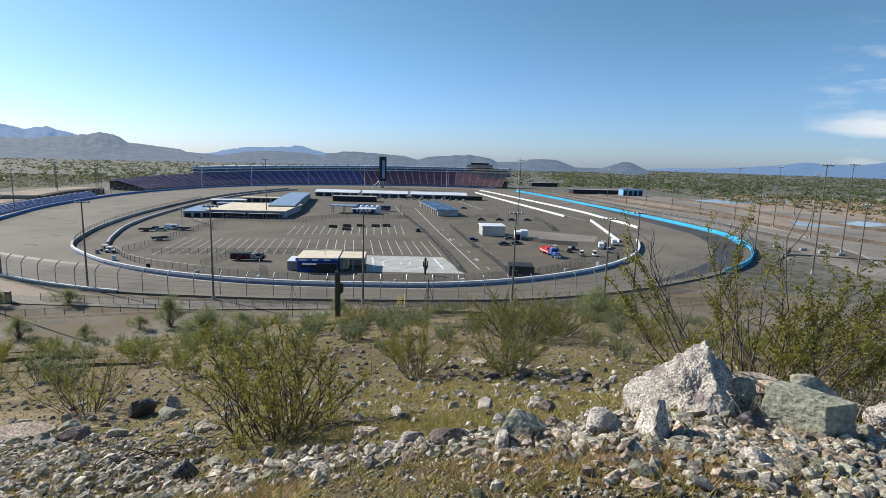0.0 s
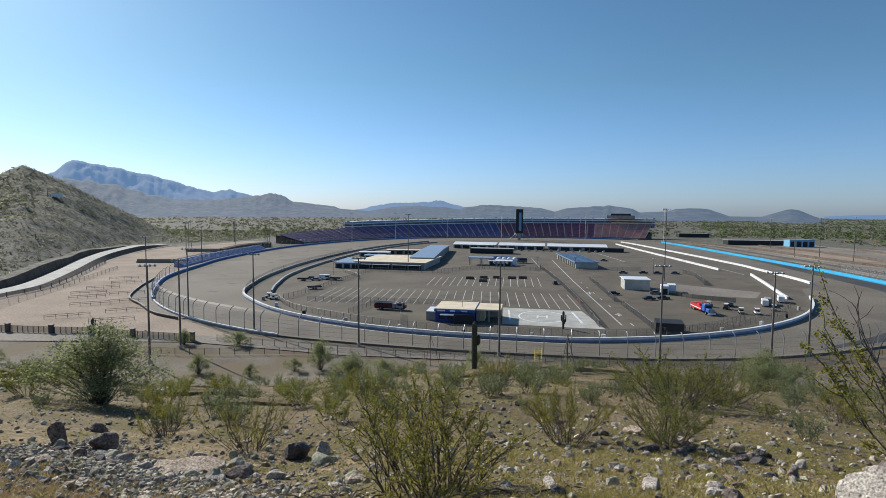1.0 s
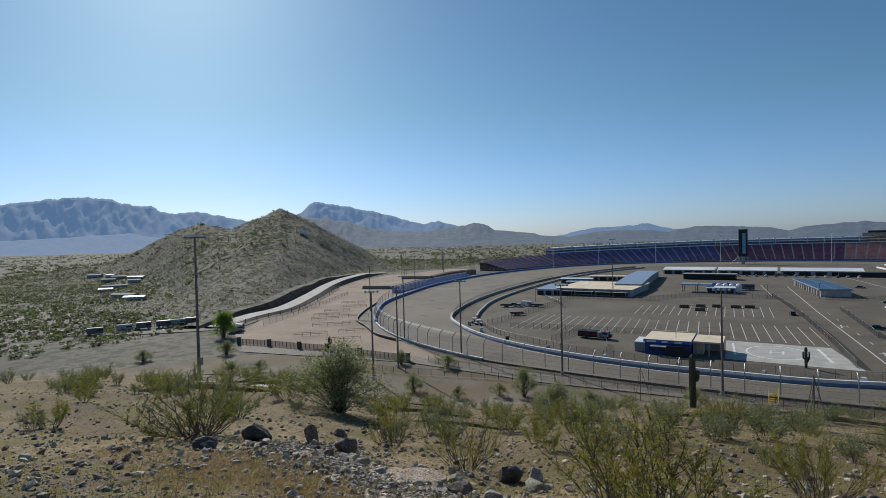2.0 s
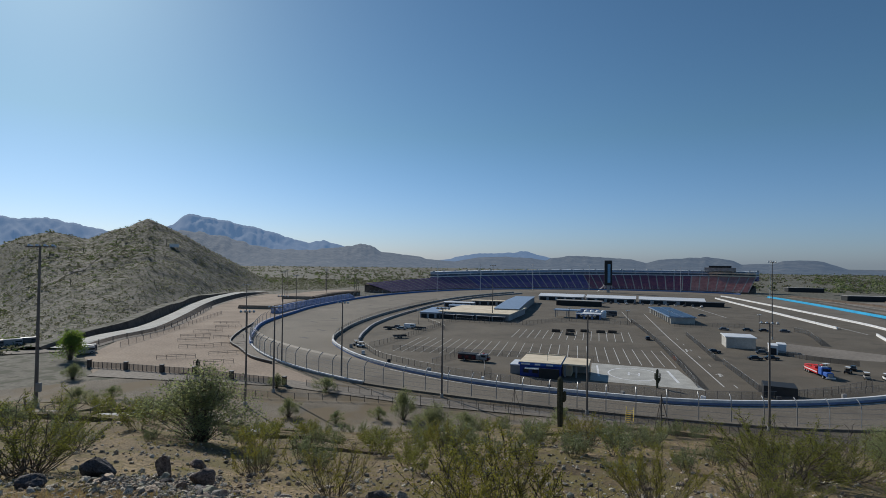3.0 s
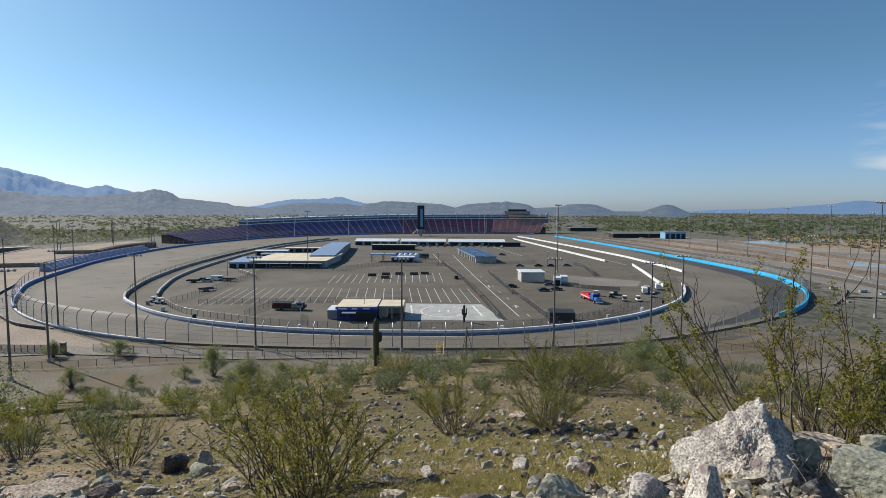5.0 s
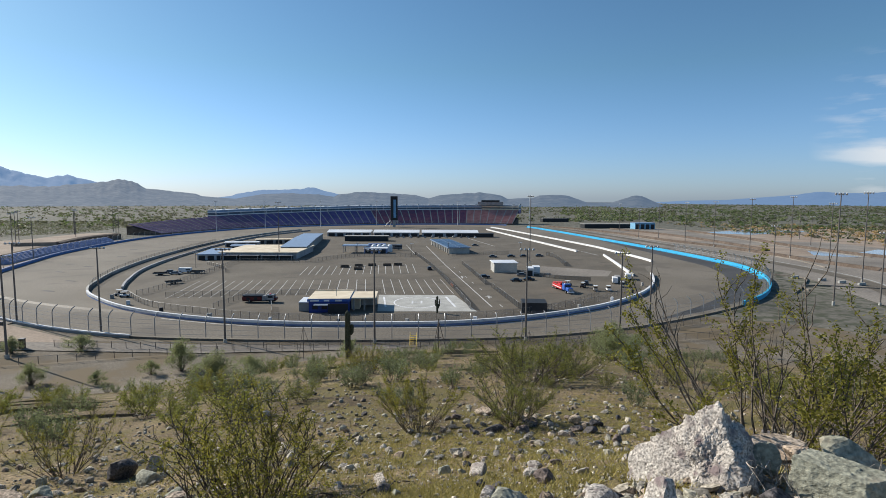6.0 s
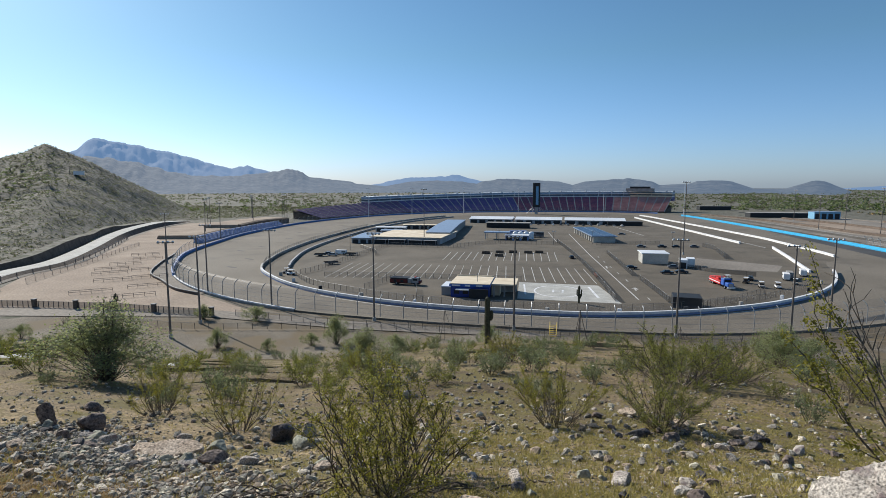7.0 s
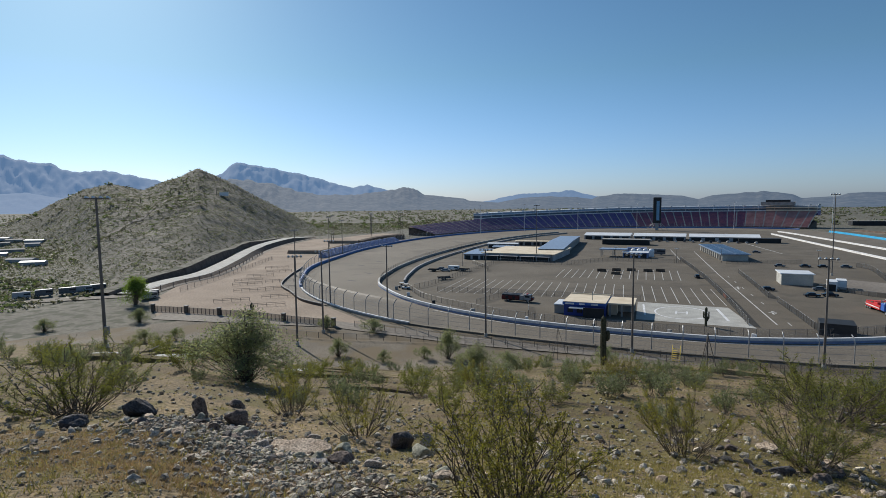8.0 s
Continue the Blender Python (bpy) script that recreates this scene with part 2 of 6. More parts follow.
HILL_AZ = [-76, -70, -64, -62, -60, -58, -55.9, -53.4, -51.7, -50.3, -48.8, -47, -45.3, -43.8, -41.2, -39, -37.9, -36.5]
HILL_TOP = [0, 3, 15, 25, 41, 54, 60, 52, 62, 67, 77, 67, 56, 45, 29, 13, 5, 0]
HILL_FAR = [760, 760, 760, 760, 780, 760, 740, 720, 700, 690, 680, 670, 660, 660, 680, 700, 720, 740]


def hill(az, d, x, y):
    """Height of the desert hill, whose crest and foot are given by bearing."""
    if not -76 < az < -36.5:
        return 0.0
    top, far = float(np.interp(az, HILL_AZ, HILL_TOP)), float(np.interp(az, HILL_AZ, HILL_FAR))
    foot = float(np.interp(az, [-76, -64, -61, -59, -57.5, -54.5, -50, -45.6, -42.3, -38], [640, 600, 560, 440, 325, 262, 300, 362, 476, 590]))
    u = (d - foot) / (far - foot)
    if u <= 0 or u > 2.2:
        return 0.0
    n = noise.noise((x * 0.011, y * 0.011, 9.0)) + 0.5 * noise.noise((x * 0.03, y * 0.03, 3.0)) + 0.22 * noise.noise((x * 0.08, y * 0.08, 6.0))
    if u < 1:
        return top * (0.25 * u + 0.75 * u ** 1.35) * (1 + 0.30 * n * (1 - u) ** 0.6) + 1.0 * n * min(1.0, u * 3) * min(1.0, top / 20)
    return top * (1 - (u - 1) / 1.2) * (1 + 0.3 * n * min(1.0, u - 1))


def rise(x, y):
    """Height of the ground."""
    d = math.hypot(x, y)
    az = math.degrees(math.atan2(x, y))
    z = 33.35 - slope_at(az) * d
    z += 0.65 * math.exp(-((x - 3.6) ** 2 + (y - 5.0) ** 2) / 9.7)
    if d < 160:
        w = min(1.0, d / 12) * min(1.0, max(0.0, z - 1) / 8)
        z += 0.55 * w * noise.noise((x * 0.06, y * 0.06, 1.7)) + 0.14 * min(1, d / 4) * noise.noise((x * 0.35, y * 0.35, 4.1)) * min(1.0, max(0.0, z - 0.5) / 4)
    if 14 < d < 118:
        z += 0.28 * min(1, (d - 14) / 12) * min(1.0, max(0.0, z - 1) / 5) * noise.noise((x * 0.035, y * 0.42, 7.7))
    z = smax(z, -0.2, 2.0)
    if x < -200:
        h = hill(az, d, x, y)
        z = smax(z, h - 1.0, 5.0) if h > 0 else z
    return z


def ground_mesh():
    azs = list(np.arange(-88, 62.01, 0.4)) + list(np.arange(66, 268, 5.0))
    radii = sorted([0.6 * (4900 / 0.6) ** (k / 300) for k in range(301)] + [205 + 6.5 * k for k in range(104)])
    verts, faces = [(0, 0, rise(0, 0))], []
    for r in radii:
        for a in azs:
            x, y = r * math.sin(radians(a)), r * math.cos(radians(a))
            z = rise(x, y)
            if r < 14:
                z += 0.03 * noise.noise((x * 1.6, y * 1.6, 0.3)) + 0.012 * noise.noise((x * 6, y * 6, 2.0))
            verts.append((x, y, z))
    m = len(azs)
    for k in range(m):
        faces.append((0, 1 + (k + 1) % m, 1 + k))
    for i in range(len(radii) - 1):
        for k in range(m):
            a, b = 1 + i * m + k, 1 + i * m + (k + 1) % m
            faces.append((a, b, b + m, a + m))
    me = bpy.data.meshes.new("ground")
    me.from_pydata(verts, [], faces)
    me.polygons.foreach_set("use_smooth", [True] * len(faces))
    me.materials.append(M_GROUND)
    me.materials.append(M_SOIL)
    me.materials.append(M_GRADED)
    me.polygons.foreach_set("material_index", [1 if verts[f[0]][0] ** 2 + verts[f[0]][1] ** 2 > 175 ** 2 else 2 if verts[f[0]][2] < 1.4 else 0 for f in faces])
    return new("ground", me)


tagged(ground_mesh(), "stony tan desert ground sloping down to a plain", "ground", kind="structure")

# ---- the oval ----
OUTER = [(-12, 131), (24, 133.5), (55, 143), (82, 158), (102, 172), (122, 190), (139, 213), (153, 240), (162, 270), (163, 300), (159, 363), (149, 453),
         (134, 570), (121, 640), (102, 680), (70, 698), (20, 702), (-45, 690), (-124, 655), (-179, 606), (-214, 534), (-229, 440), (-219, 342), (-203, 284),
         (-186, 236), (-166, 203), (-145, 176), (-116, 153), (-80, 137), (-47, 132)]
INNER = [(-13, 146), (7, 147), (27, 153), (46, 163), (63, 176), (80, 195), (93, 217), (103, 243), (112, 272), (124.5, 293), (122.5, 356), (118.5, 400), (97, 528),
         (76, 630), (50, 655), (15, 660), (-40, 648), (-95, 620), (-130, 570), (-152, 490), (-158, 415), (-153, 323), (-143, 260), (-131, 219), (-121, 197),
         (-107, 181), (-92, 168), (-75, 158), (-53, 150), (-33, 146.5)]
outer, inner = smooth_line(OUTER, True, 4.0), smooth_line(INNER, True, 4.0)


def ring_sheet(out_line, in_line, z):
    a = [(p.x, p.y) for p in out_line]
    b = [(p.x, p.y) for p in in_line]
    bm = bmesh.new()
    va, vb = [bm.verts.new((x, y, z)) for x, y in a], [bm.verts.new((x, y, z)) for x, y in b]
    i = j = 0
    na, nb = len(va), len(vb)
    while i < na or j < nb:
        if i / na <= j / nb and i < na:
            bm.faces.new((va[i % na], va[(i + 1) % na], vb[j % nb]))
            i += 1
        else:
            bm.faces.new((va[i % na], vb[(j + 1) % nb], vb[j % nb]))
            j += 1
    bm.normal_update()
    for f in bm.faces:
        if f.normal.z < 0:
            f.normal_flip()
    return bm


tagged(part("track", ring_sheet(outer, inner, 0.0), M_TRACK), "grey-brown asphalt racing oval with worn lanes", "race track", kind="structure")
tagged(part("infield", sheet([(p.x, p.y) for p in inner], -0.01), M_ASPHALT), "brown-grey asphalt infield lot inside the oval", "pavement", kind="structure")


def stretch(line, a, b):
    """The part of a closed line from the point nearest to a up to that nearest to b."""
    i = min(range(len(line)), key=lambda k: (line[k] - Vector(a)).length)
    j = min(range(len(line)), key=lambda k: (line[k] - Vector(b)).length)
    return line[i:j + 1] if j >= i else line[i:] + line[:j + 1]


def barrier(name, line, h, w, mats, label, cap=0.35, z0=-0.3):
    """A concrete wall with a coloured face and a paler cap."""
    ob = thing(name, label, "barrier wall", kind="structure")
    bm = bmesh.new()
    sweep(bm, line, [(-w, z0), (-w, h - cap), (w, h - cap), (w, z0)])
    part("face", bm, mats[0], ob)
    bm = bmesh.new()
    sweep(bm, line, [(-w * 1.3, h - cap), (-w * 1.3, h), (w * 1.3, h), (w * 1.3, h - cap)])
    part("cap", bm, mats[1], ob)
    return ob


near_inner = stretch(inner, (-121, 197), (103, 243))
barrier("inner_wall", near_inner, 1.3, 0.3, (M_WALLBLUE, M_WHITE), "blue and white padded barrier round the infield", 0.7)
barrier("pit_wall", stretch(inner, (-130, 570), (-121, 197)), 1.3, 0.3, (M_GREYWALL, M_CONCRETE), "grey concrete wall along the pit entry", 0.3)
barrier("straight_wall", stretch(inner, (124.5, 293), (76, 630)), 1.15, 0.35, (M_WHITE, M_WHITE), "white concrete wall along the straight", 0.4)
right_outer = stretch(outer, (104, 174), (121, 640))
barrier("outer_wall", right_outer, 1.4, 0.3, (M_CYAN, M_CYAN), "sky-blue padded barrier along the far turn", 0.5)
left_outer = stretch(outer, (102, 680), (-145, 176))
barrier("outer_wall", left_outer, 1.5, 0.35, (M_TURNBLUE, M_WALLBLUE), "blue painted barrier round the long turn", 0.5)
near_outer = stretch(outer, (-145, 176), (104, 174))
barrier("outer_wall", stretch(outer, (-145, 176), (-72, 135)), 0.7, 0.25, (M_GREYWALL, M_WHITE), "low white-topped concrete barrier at the end of the turn", 0.3)
barrier("outer_wall", stretch(outer, (-72, 135), (104, 174)), 0.30, 0.15, (M_TRACK, M_TRACK), "low grey concrete kerb wall beneath the catch fence", 0.12)
tagged(part("painted_apron", ribbon(stretch(outer, (150, 232), (121, 640)), -3.0, -0.5, 0.012), M_CYAN), "sky-blue painted strip along the barrier", "road marking", kind="structure")
def crescent(line, widest, edge, z):
    """A strip beside a wall that thins out at both ends."""
    bm, rows = bmesh.new(), []
    for i, p in enumerate(line):
        s, u = side_of(line, i), i / (len(line) - 1)
        w = edge + widest * math.sin(math.pi * u) ** 0.8
        rows.append((bm.verts.new((p.x - s.x * edge, p.y - s.y * edge, z)), bm.verts.new((p.x - s.x * w, p.y - s.y * w, z))))
    for a, b in zip(rows, rows[1:]):
        bm.faces.new((a[0], a[1], b[1], b[0]))
    bm.normal_update()
    for f in bm.faces:
        if f.normal.z < 0:
            f.normal_flip()
    return bm


tagged(part("dark_groove", crescent(stretch(outer, (70, 150), (149, 453)), 14, 3.2, 0.008), M_GROOVE), "dark rubbered racing lane in the turn", "road marking", kind="structure")
tagged(part("lane_line", ribbon(stretch(inner, (-75, 158), (63, 176)), 1.5, 2.0, 0.01), M_LINE), "thin white lane line on the asphalt", "road marking", kind="structure")
pit_line = smooth_line([(-113, 205), (-121, 224), (-133, 262), (-142, 323), (-147, 415), (-140, 490), (-118, 560)], False, 4)
barrier("pit_wall", pit_line, 1.2, 0.3, (M_GREYWALL, M_STAND), "dark grey concrete wall on the pit lane side", 0.25)
pit_line_b = smooth_line([(93.5, 240), (95.5, 252), (102, 288), (108.5, 327)], False, 4)
barrier("pit_wall", pit_line_b, 1.2, 0.3, (M_WHITE, M_WHITE), "white concrete wall at the pit exit", 0.3)
barrier("pit_wall", smooth_line([(98.5, 350), (80.5, 480), (66, 590)], False, 6), 1.2, 0.35, (M_WHITE, M_WHITE), "long white concrete pit wall", 0.3)


# ---- catch fence ----
def catch_fence(line, spacing, label, lean):
    ob = thing("catch_fence", label, "fence", kind="structure")
    pts = smooth_line([(p.x, p.y) for p in line], False, spacing)
    profile = [(0, 0.6), (0, 4.6), (0.25, 5.3), (0.8, 5.9), (1.5, 6.3)]
    bm0 = bmesh.new()
    for a, b in zip(profile, profile[1:]):
        rod(bm0, (a[0], 0, a[1]), (b[0], 0, b[1]), 0.11, sides=5)
    me = bpy.data.meshes.new("post")
    bm0.to_mesh(me)
    bm0.free()
    me.materials.append(M_STEEL)
    net, cable = bmesh.new(), bmesh.new()
    rings = []
    for i, p in enumerate(pts):
        s = side_of(pts, i) * lean
        post = new("post", me)
        post.parent = ob
        post.matrix_basis = pose(p.x, p.y, 0, 0, 0, math.degrees(math.atan2(s.y, s.x)))
        rings.append([net.verts.new((p.x + s.x * o, p.y + s.y * o, u)) for o, u in profile])
        if i:
            q = pts[i - 1]
            for u in (1.2, 2.4, 3.6, 4.6):
                rod(cable, (q.x, q.y, u), (p.x, p.y, u), 0.025, sides=3)
    for a, b in zip(rings, rings[1:]):
        for k in range(len(profile) - 1):
            net.faces.new((a[k], a[k + 1], b[k + 1], b[k]))
    part("netting", net, M_NETTRACK, ob)
    part("cable", cable, M_STEEL, ob)


catch_fence(near_outer, 6.5, "curved steel catch fence posts with wire netting", -1)
catch_fence(left_outer[::1], 8.0, "long curved catch fence round the turn", -1)
catch_fence(stretch(outer, (104, 174), (160, 345)), 6.5, "curved catch fence of the far turn", -1)


# ---- plain fences ----
def fence(points, label, h=2.0, spacing=3.0, net=None, post=0.05, step=None):
    ob = thing("chain_link_fence", label, "fence", kind="structure")
    line = smooth_line(points, False, step or spacing)
    bm = box(bmesh.new(), 0, 0, 0, post * 2, post * 2, h)
    me = bpy.data.meshes.new("fence_post")
    bm.to_mesh(me)
    bm.free()
    me.materials.append(M_POLE)
    n, rail = bmesh.new(), bmesh.new()
    last = None
    for p in line:
        z = rise(p.x, p.y) if p.length < 200 else -0.2
        z = max(z, -0.05)
        o = new("fence_post", me)
        o.parent = ob
        o.matrix_basis = pose(p.x, p.y, z)
        if last:
            q, zq = last
            n.faces.new([n.verts.new(v) for v in ((q.x, q.y, zq + 0.05), (p.x, p.y, z + 0.05), (p.x, p.y, z + h), (q.x, q.y, zq + h))])
            rod(rail, (q.x, q.y, zq + h), (p.x, p.y, z + h), 0.022, sides=4)
        last = (p, z)
    part("netting", n, net or M_NET, ob)
    part("top_rail", rail, M_STEEL, ob)
    return ob


LINK = "grey chain-link fence on steel posts"
fence([(-104, 192), (-88, 174), (-70, 164), (-50, 156), (-30, 153), (-5, 153), (20, 157), (40, 167), (58, 180), (74, 198), (86, 218)], LINK)
fence([(-101, 192), (-99, 205), (-99, 240), (-99.5, 292)], LINK)
fence([(-90, 190), (-60, 194), (-16, 197)], LINK, 1.8)
fence([(-66, 170), (-62, 192)], LINK, 1.8)
fence([(-6.3, 334), (3.4, 271), (10.4, 212), (14.5, 168)], "dark screened chain-link fence beside the service road", 2.0, 2.5, M_NETDARK)
fence([(19.3, 285), (22, 250), (24.3, 217)], "dark screened chain-link fence along the lane", 2.0, 2.5, M_NETDARK)
fence([(26, 210), (28, 190), (29.8, 169.8)], "dark screened chain-link fence near the wall", 2.0, 2.5, M_NETDARK)
fence([(-99.5, 292), (-80, 289), (-62, 291), (-57, 298), (-40, 318), (-10, 318), (-6, 330)], LINK, 2.2)
fence([(73, 326), (76, 315), (72, 276)], "dark screened chain-link fence beside the pit exit", 2.4, 3.0, M_NETDARK)
fence([(44, 246), (52, 238), (58, 232), (70, 226)], "dark screened fence beside the site cabins", 1.8, 2.5, M_NETDARK)
fence([(-44.5, 158), (-48.8, 173)], LINK, 2.0)
fence([(36, 164), (50, 176), (62, 190)], LINK, 2.2)
fence([(16, 322), (36, 330), (52, 336)], LINK, 2.0)
fence([(-112, 282), (-96, 262), (-92, 252)], LINK, 1.8)
fence([(-118, 118), (-92, 112), (-60, 119), (-30, 123), (10, 124), (45, 128), (75, 134), (110, 150)], "low grey chain-link fence below the hill", 1.6, 3.5)
fence([(-86, 127), (-50, 124), (-20, 127), (20, 128), (50, 136), (80, 150)], LINK, 1.6, 3.5)
picket_line = [(-161, 121), (-148, 123), (-135, 124.3), (-124, 125.8), (-110, 125.3), (-92, 125.3)]
fence(picket_line, "dark steel picket fence between square piers", 1.8, 1.6, M_NETDARK, 0.07)
for x, y in picket_line:
    pier = thing("fence_pier", "square brown masonry pier with a flat cap", "pier", x, y, max(0.0, rise(x, y)), 4, "piers of the picket fence")
    part("shaft", box(bmesh.new(), 0, 0, -0.3, 1.0, 1.0, 2.5, bevel=0.04), M_RUST, pier)
    part("cap", box(bmesh.new(), 0, 0, 2.2, 1.2, 1.2, 0.16, bevel=0.03), M_GREYWALL, pier)
fence([(-186, 152), (-205, 195), (-225, 235), (-238, 262)], LINK, 2.0, 6)
fence([(-122, 200), (-131, 220), (-143, 261), (-153, 323), (-158, 415)], "wire fence above the pit entry wall", 3.0, 4.0)


# ---- light poles ----
def light_pole(h, bars, coat=None):
    ob = thing("light_pole", "tall weathered steel floodlight pole with lamp crossbar", "light pole", group="floodlight poles round the oval")
    bm = bmesh.new()
    rod(bm, (0, 0, 0), (0, 0, h), 0.27, 0.15, 8)
    part("shaft", bm, coat or M_POLE, ob)
    bm = bmesh.new()
    rod(bm, (0, 0, -0.3), (0, 0, 0.7), 0.45, 0.42, 10)
    part("footing", bm, M_CONCRETE, ob)
    for k in range(bars):
        bar = part("crossbar", box(bmesh.new(), 0, 0, h - 0.25 - k * 0.9, 3.6, 0.16, 0.16), M_POLE, ob)
        for x in (-1.5, -0.5, 0.5, 1.5):
            lamp = bmesh.new()
            bmesh.ops.create_cone(lamp, cap_ends=True, segments=8, radius1=0.32, radius2=0.16, depth=0.5,
                                  matrix=pose(x, 0.3, h - 0.05 - k * 0.9, 60, 0, 0))
            part("lamp", lamp, M_ROOFWHITE, bar, "pale floodlight head")
    return ob


POLE_AT = [(-112, 151, 22, 20), (-82, 138.5, 22, 10), (-48, 130.5, 22.5, 0), (-12, 129.5, 22.5, 0), (25, 131.5, 22.5, -5), (49, 133, 21.5, -10), (62, 146, 22, -10),
           (143, 218, 24, -50), (56, 289, 36, 0), (-82, 307, 32, 0), (136, 175, 37, -40), (152, 175, 24, -40), (185, 223, 38, -50), (206, 270, 33, -50), (217, 316, 36.5, -50), (213, 350, 35, -50), (211, 391, 33, -50), (206, 425, 32, -60), (198, 456, 31, -60), (188, 474, 25, -60), (209, 581, 29, -60), (330, 470, 28, -60), (290, 400, 22, -50), (-88, 105, 22, 30), (-172, 205, 22, 40), (-212, 300, 23, 50), (-90, 118, 22, 30)]
first_pole = None
for x, y, h, turn in POLE_AT:
    if first_pole is None:
        first_pole = light_pole(22.0, 1)
        first_pole.matrix_basis = pose(x, y, 0, 0, 0, turn)
    else:
        p = copy_thing(first_pole, pose(x, y, max(0, rise(x, y)), 0, 0, turn) @ Matrix.Diagonal((1, 1, h / 22.0, 1)))
# pole on the hillside and the slender ones by the stands
hill_pole = copy_thing(first_pole, pose(-79, 51.6, rise(-79, 51.6), 0, 0, 30) @ Matrix.Diagonal((1, 1, 22.5 / 22, 1)))
hill_pole["label"] = "tall brown floodlight pole with meter box on the hillside"
part("meter_box", box(bmesh.new(), 0.45, -0.3, 2.2, 0.6, 0.5, 1.2, bevel=0.04), M_GREYWALL, hill_pole)
pale_pole = light_pole(30.0, 1, M_WHITE)
pale_pole["label"] = "slender pale steel floodlight pole before the stands"
pale_pole.matrix_basis = pose(-205, 540, 0, 0, 0, 180)
for x, y in [(-172, 590), (-121, 632), (-60, 665), (40, 680), (118, 618)]:
    copy_thing(pale_pole, pose(x, y, 0, 0, 0, 180) @ Matrix.Diagonal((1, 1, (38 if x > 100 else 30) / 30, 1)))
for k in range(9):
    copy_thing(first_pole, pose(-245 - 13 * (k % 3) - 4 * k, 330 + 26 * k, 0, 0, 0, 40) @ Matrix.Diagonal((0.9, 0.9, 24 / 22, 1)))


# ---- grandstand ----
stand_line = smooth_line([(-236, 492), (-222, 548), (-186, 618), (-128, 669), (-46, 706), (20, 717), (78, 712), (112, 700)], False, 9.0)


def stand_top(share):
    """Height of the stand's last row, by the share of its length."""
    return float(np.interp(share, [0, 0.25, 0.6, 1], [9.2, 13.2, 17.0, 18.6]))


def grandstand():
    ob = thing("grandstand", "long curved grandstand with purple and red seats", "grandstand")
    n = len(stand_line)
    rows, tread = 22, 1.55
    for i in range(n - 1):
        a, b = stand_line[i], stand_line[i + 1]
        sa, sb = -side_of(stand_line, i), -side_of(stand_line, i + 1)
        share = i / (n - 2)
        top = stand_top(share)
        bm, stairs = bmesh.new(), bmesh.new()
        for r in range(rows):
            z0, z1 = 1.6 + (top - 1.6) * r / rows, 1.6 + (top - 1.6) * (r + 1) / rows
            o0, o1 = r * tread, (r + 1) * tread
            inset = 0.07
            pa, pb = a.lerp(b, inset), a.lerp(b, 1 - inset)
            for m_index, (u0, u1, zz0, zz1) in enumerate(((o0, o0, z0, z1), (o0, o1, z1, z1))):
                f = bm.faces.new([bm.verts.new(v) for v in ((pa.x + sa.x * u0, pa.y + sa.y * u0, zz0), (pb.x + sb.x * u0, pb.y + sb.y * u0, zz0),
                                                            (pb.x + sb.x * u1, pb.y + sb.y * u1, zz1), (pa.x + sa.x * u1, pa.y + sa.y * u1, zz1))])
            pc, sc = a.lerp(b, 1 + inset), sb
            for u0, u1, zz0, zz1 in ((o0, o0, z0, z1), (o0, o1, z1, z1)):
                stairs.faces.new([stairs.verts.new(v) for v in ((pb.x + sb.x * u0, pb.y + sb.y * u0, zz0 - 0.1), (pc.x + sc.x * u0, pc.y + sc.y * u0, zz0 - 0.1),
                                                                (pc.x + sc.x * u1, pc.y + sc.y * u1, zz1 - 0.1), (pb.x + sb.x * u1, pb.y + sb.y * u1, zz1 - 0.1))])
        pick = 3 if share > 0.88 else 2 if share > 0.62 else 0 if share < 0.3 else 1
        part("seat_section", bm, M_SEATS[pick], ob)
        part("aisle", stairs, M_CONCRETE, ob, "pale concrete stair aisle")
    base = bmesh.new()
    sweep(base, stand_line, [(0, -0.2), (0, 1.55), (-2, 1.55), (-34, 8.0), (-34, -0.2)])
    part("substructure", base, M_RUST, ob)
    return ob


grandstand()


M_SUITEGLASS = plain("tinted_suite_glazing", (0.09, 0.12, 0.17), 0.2)


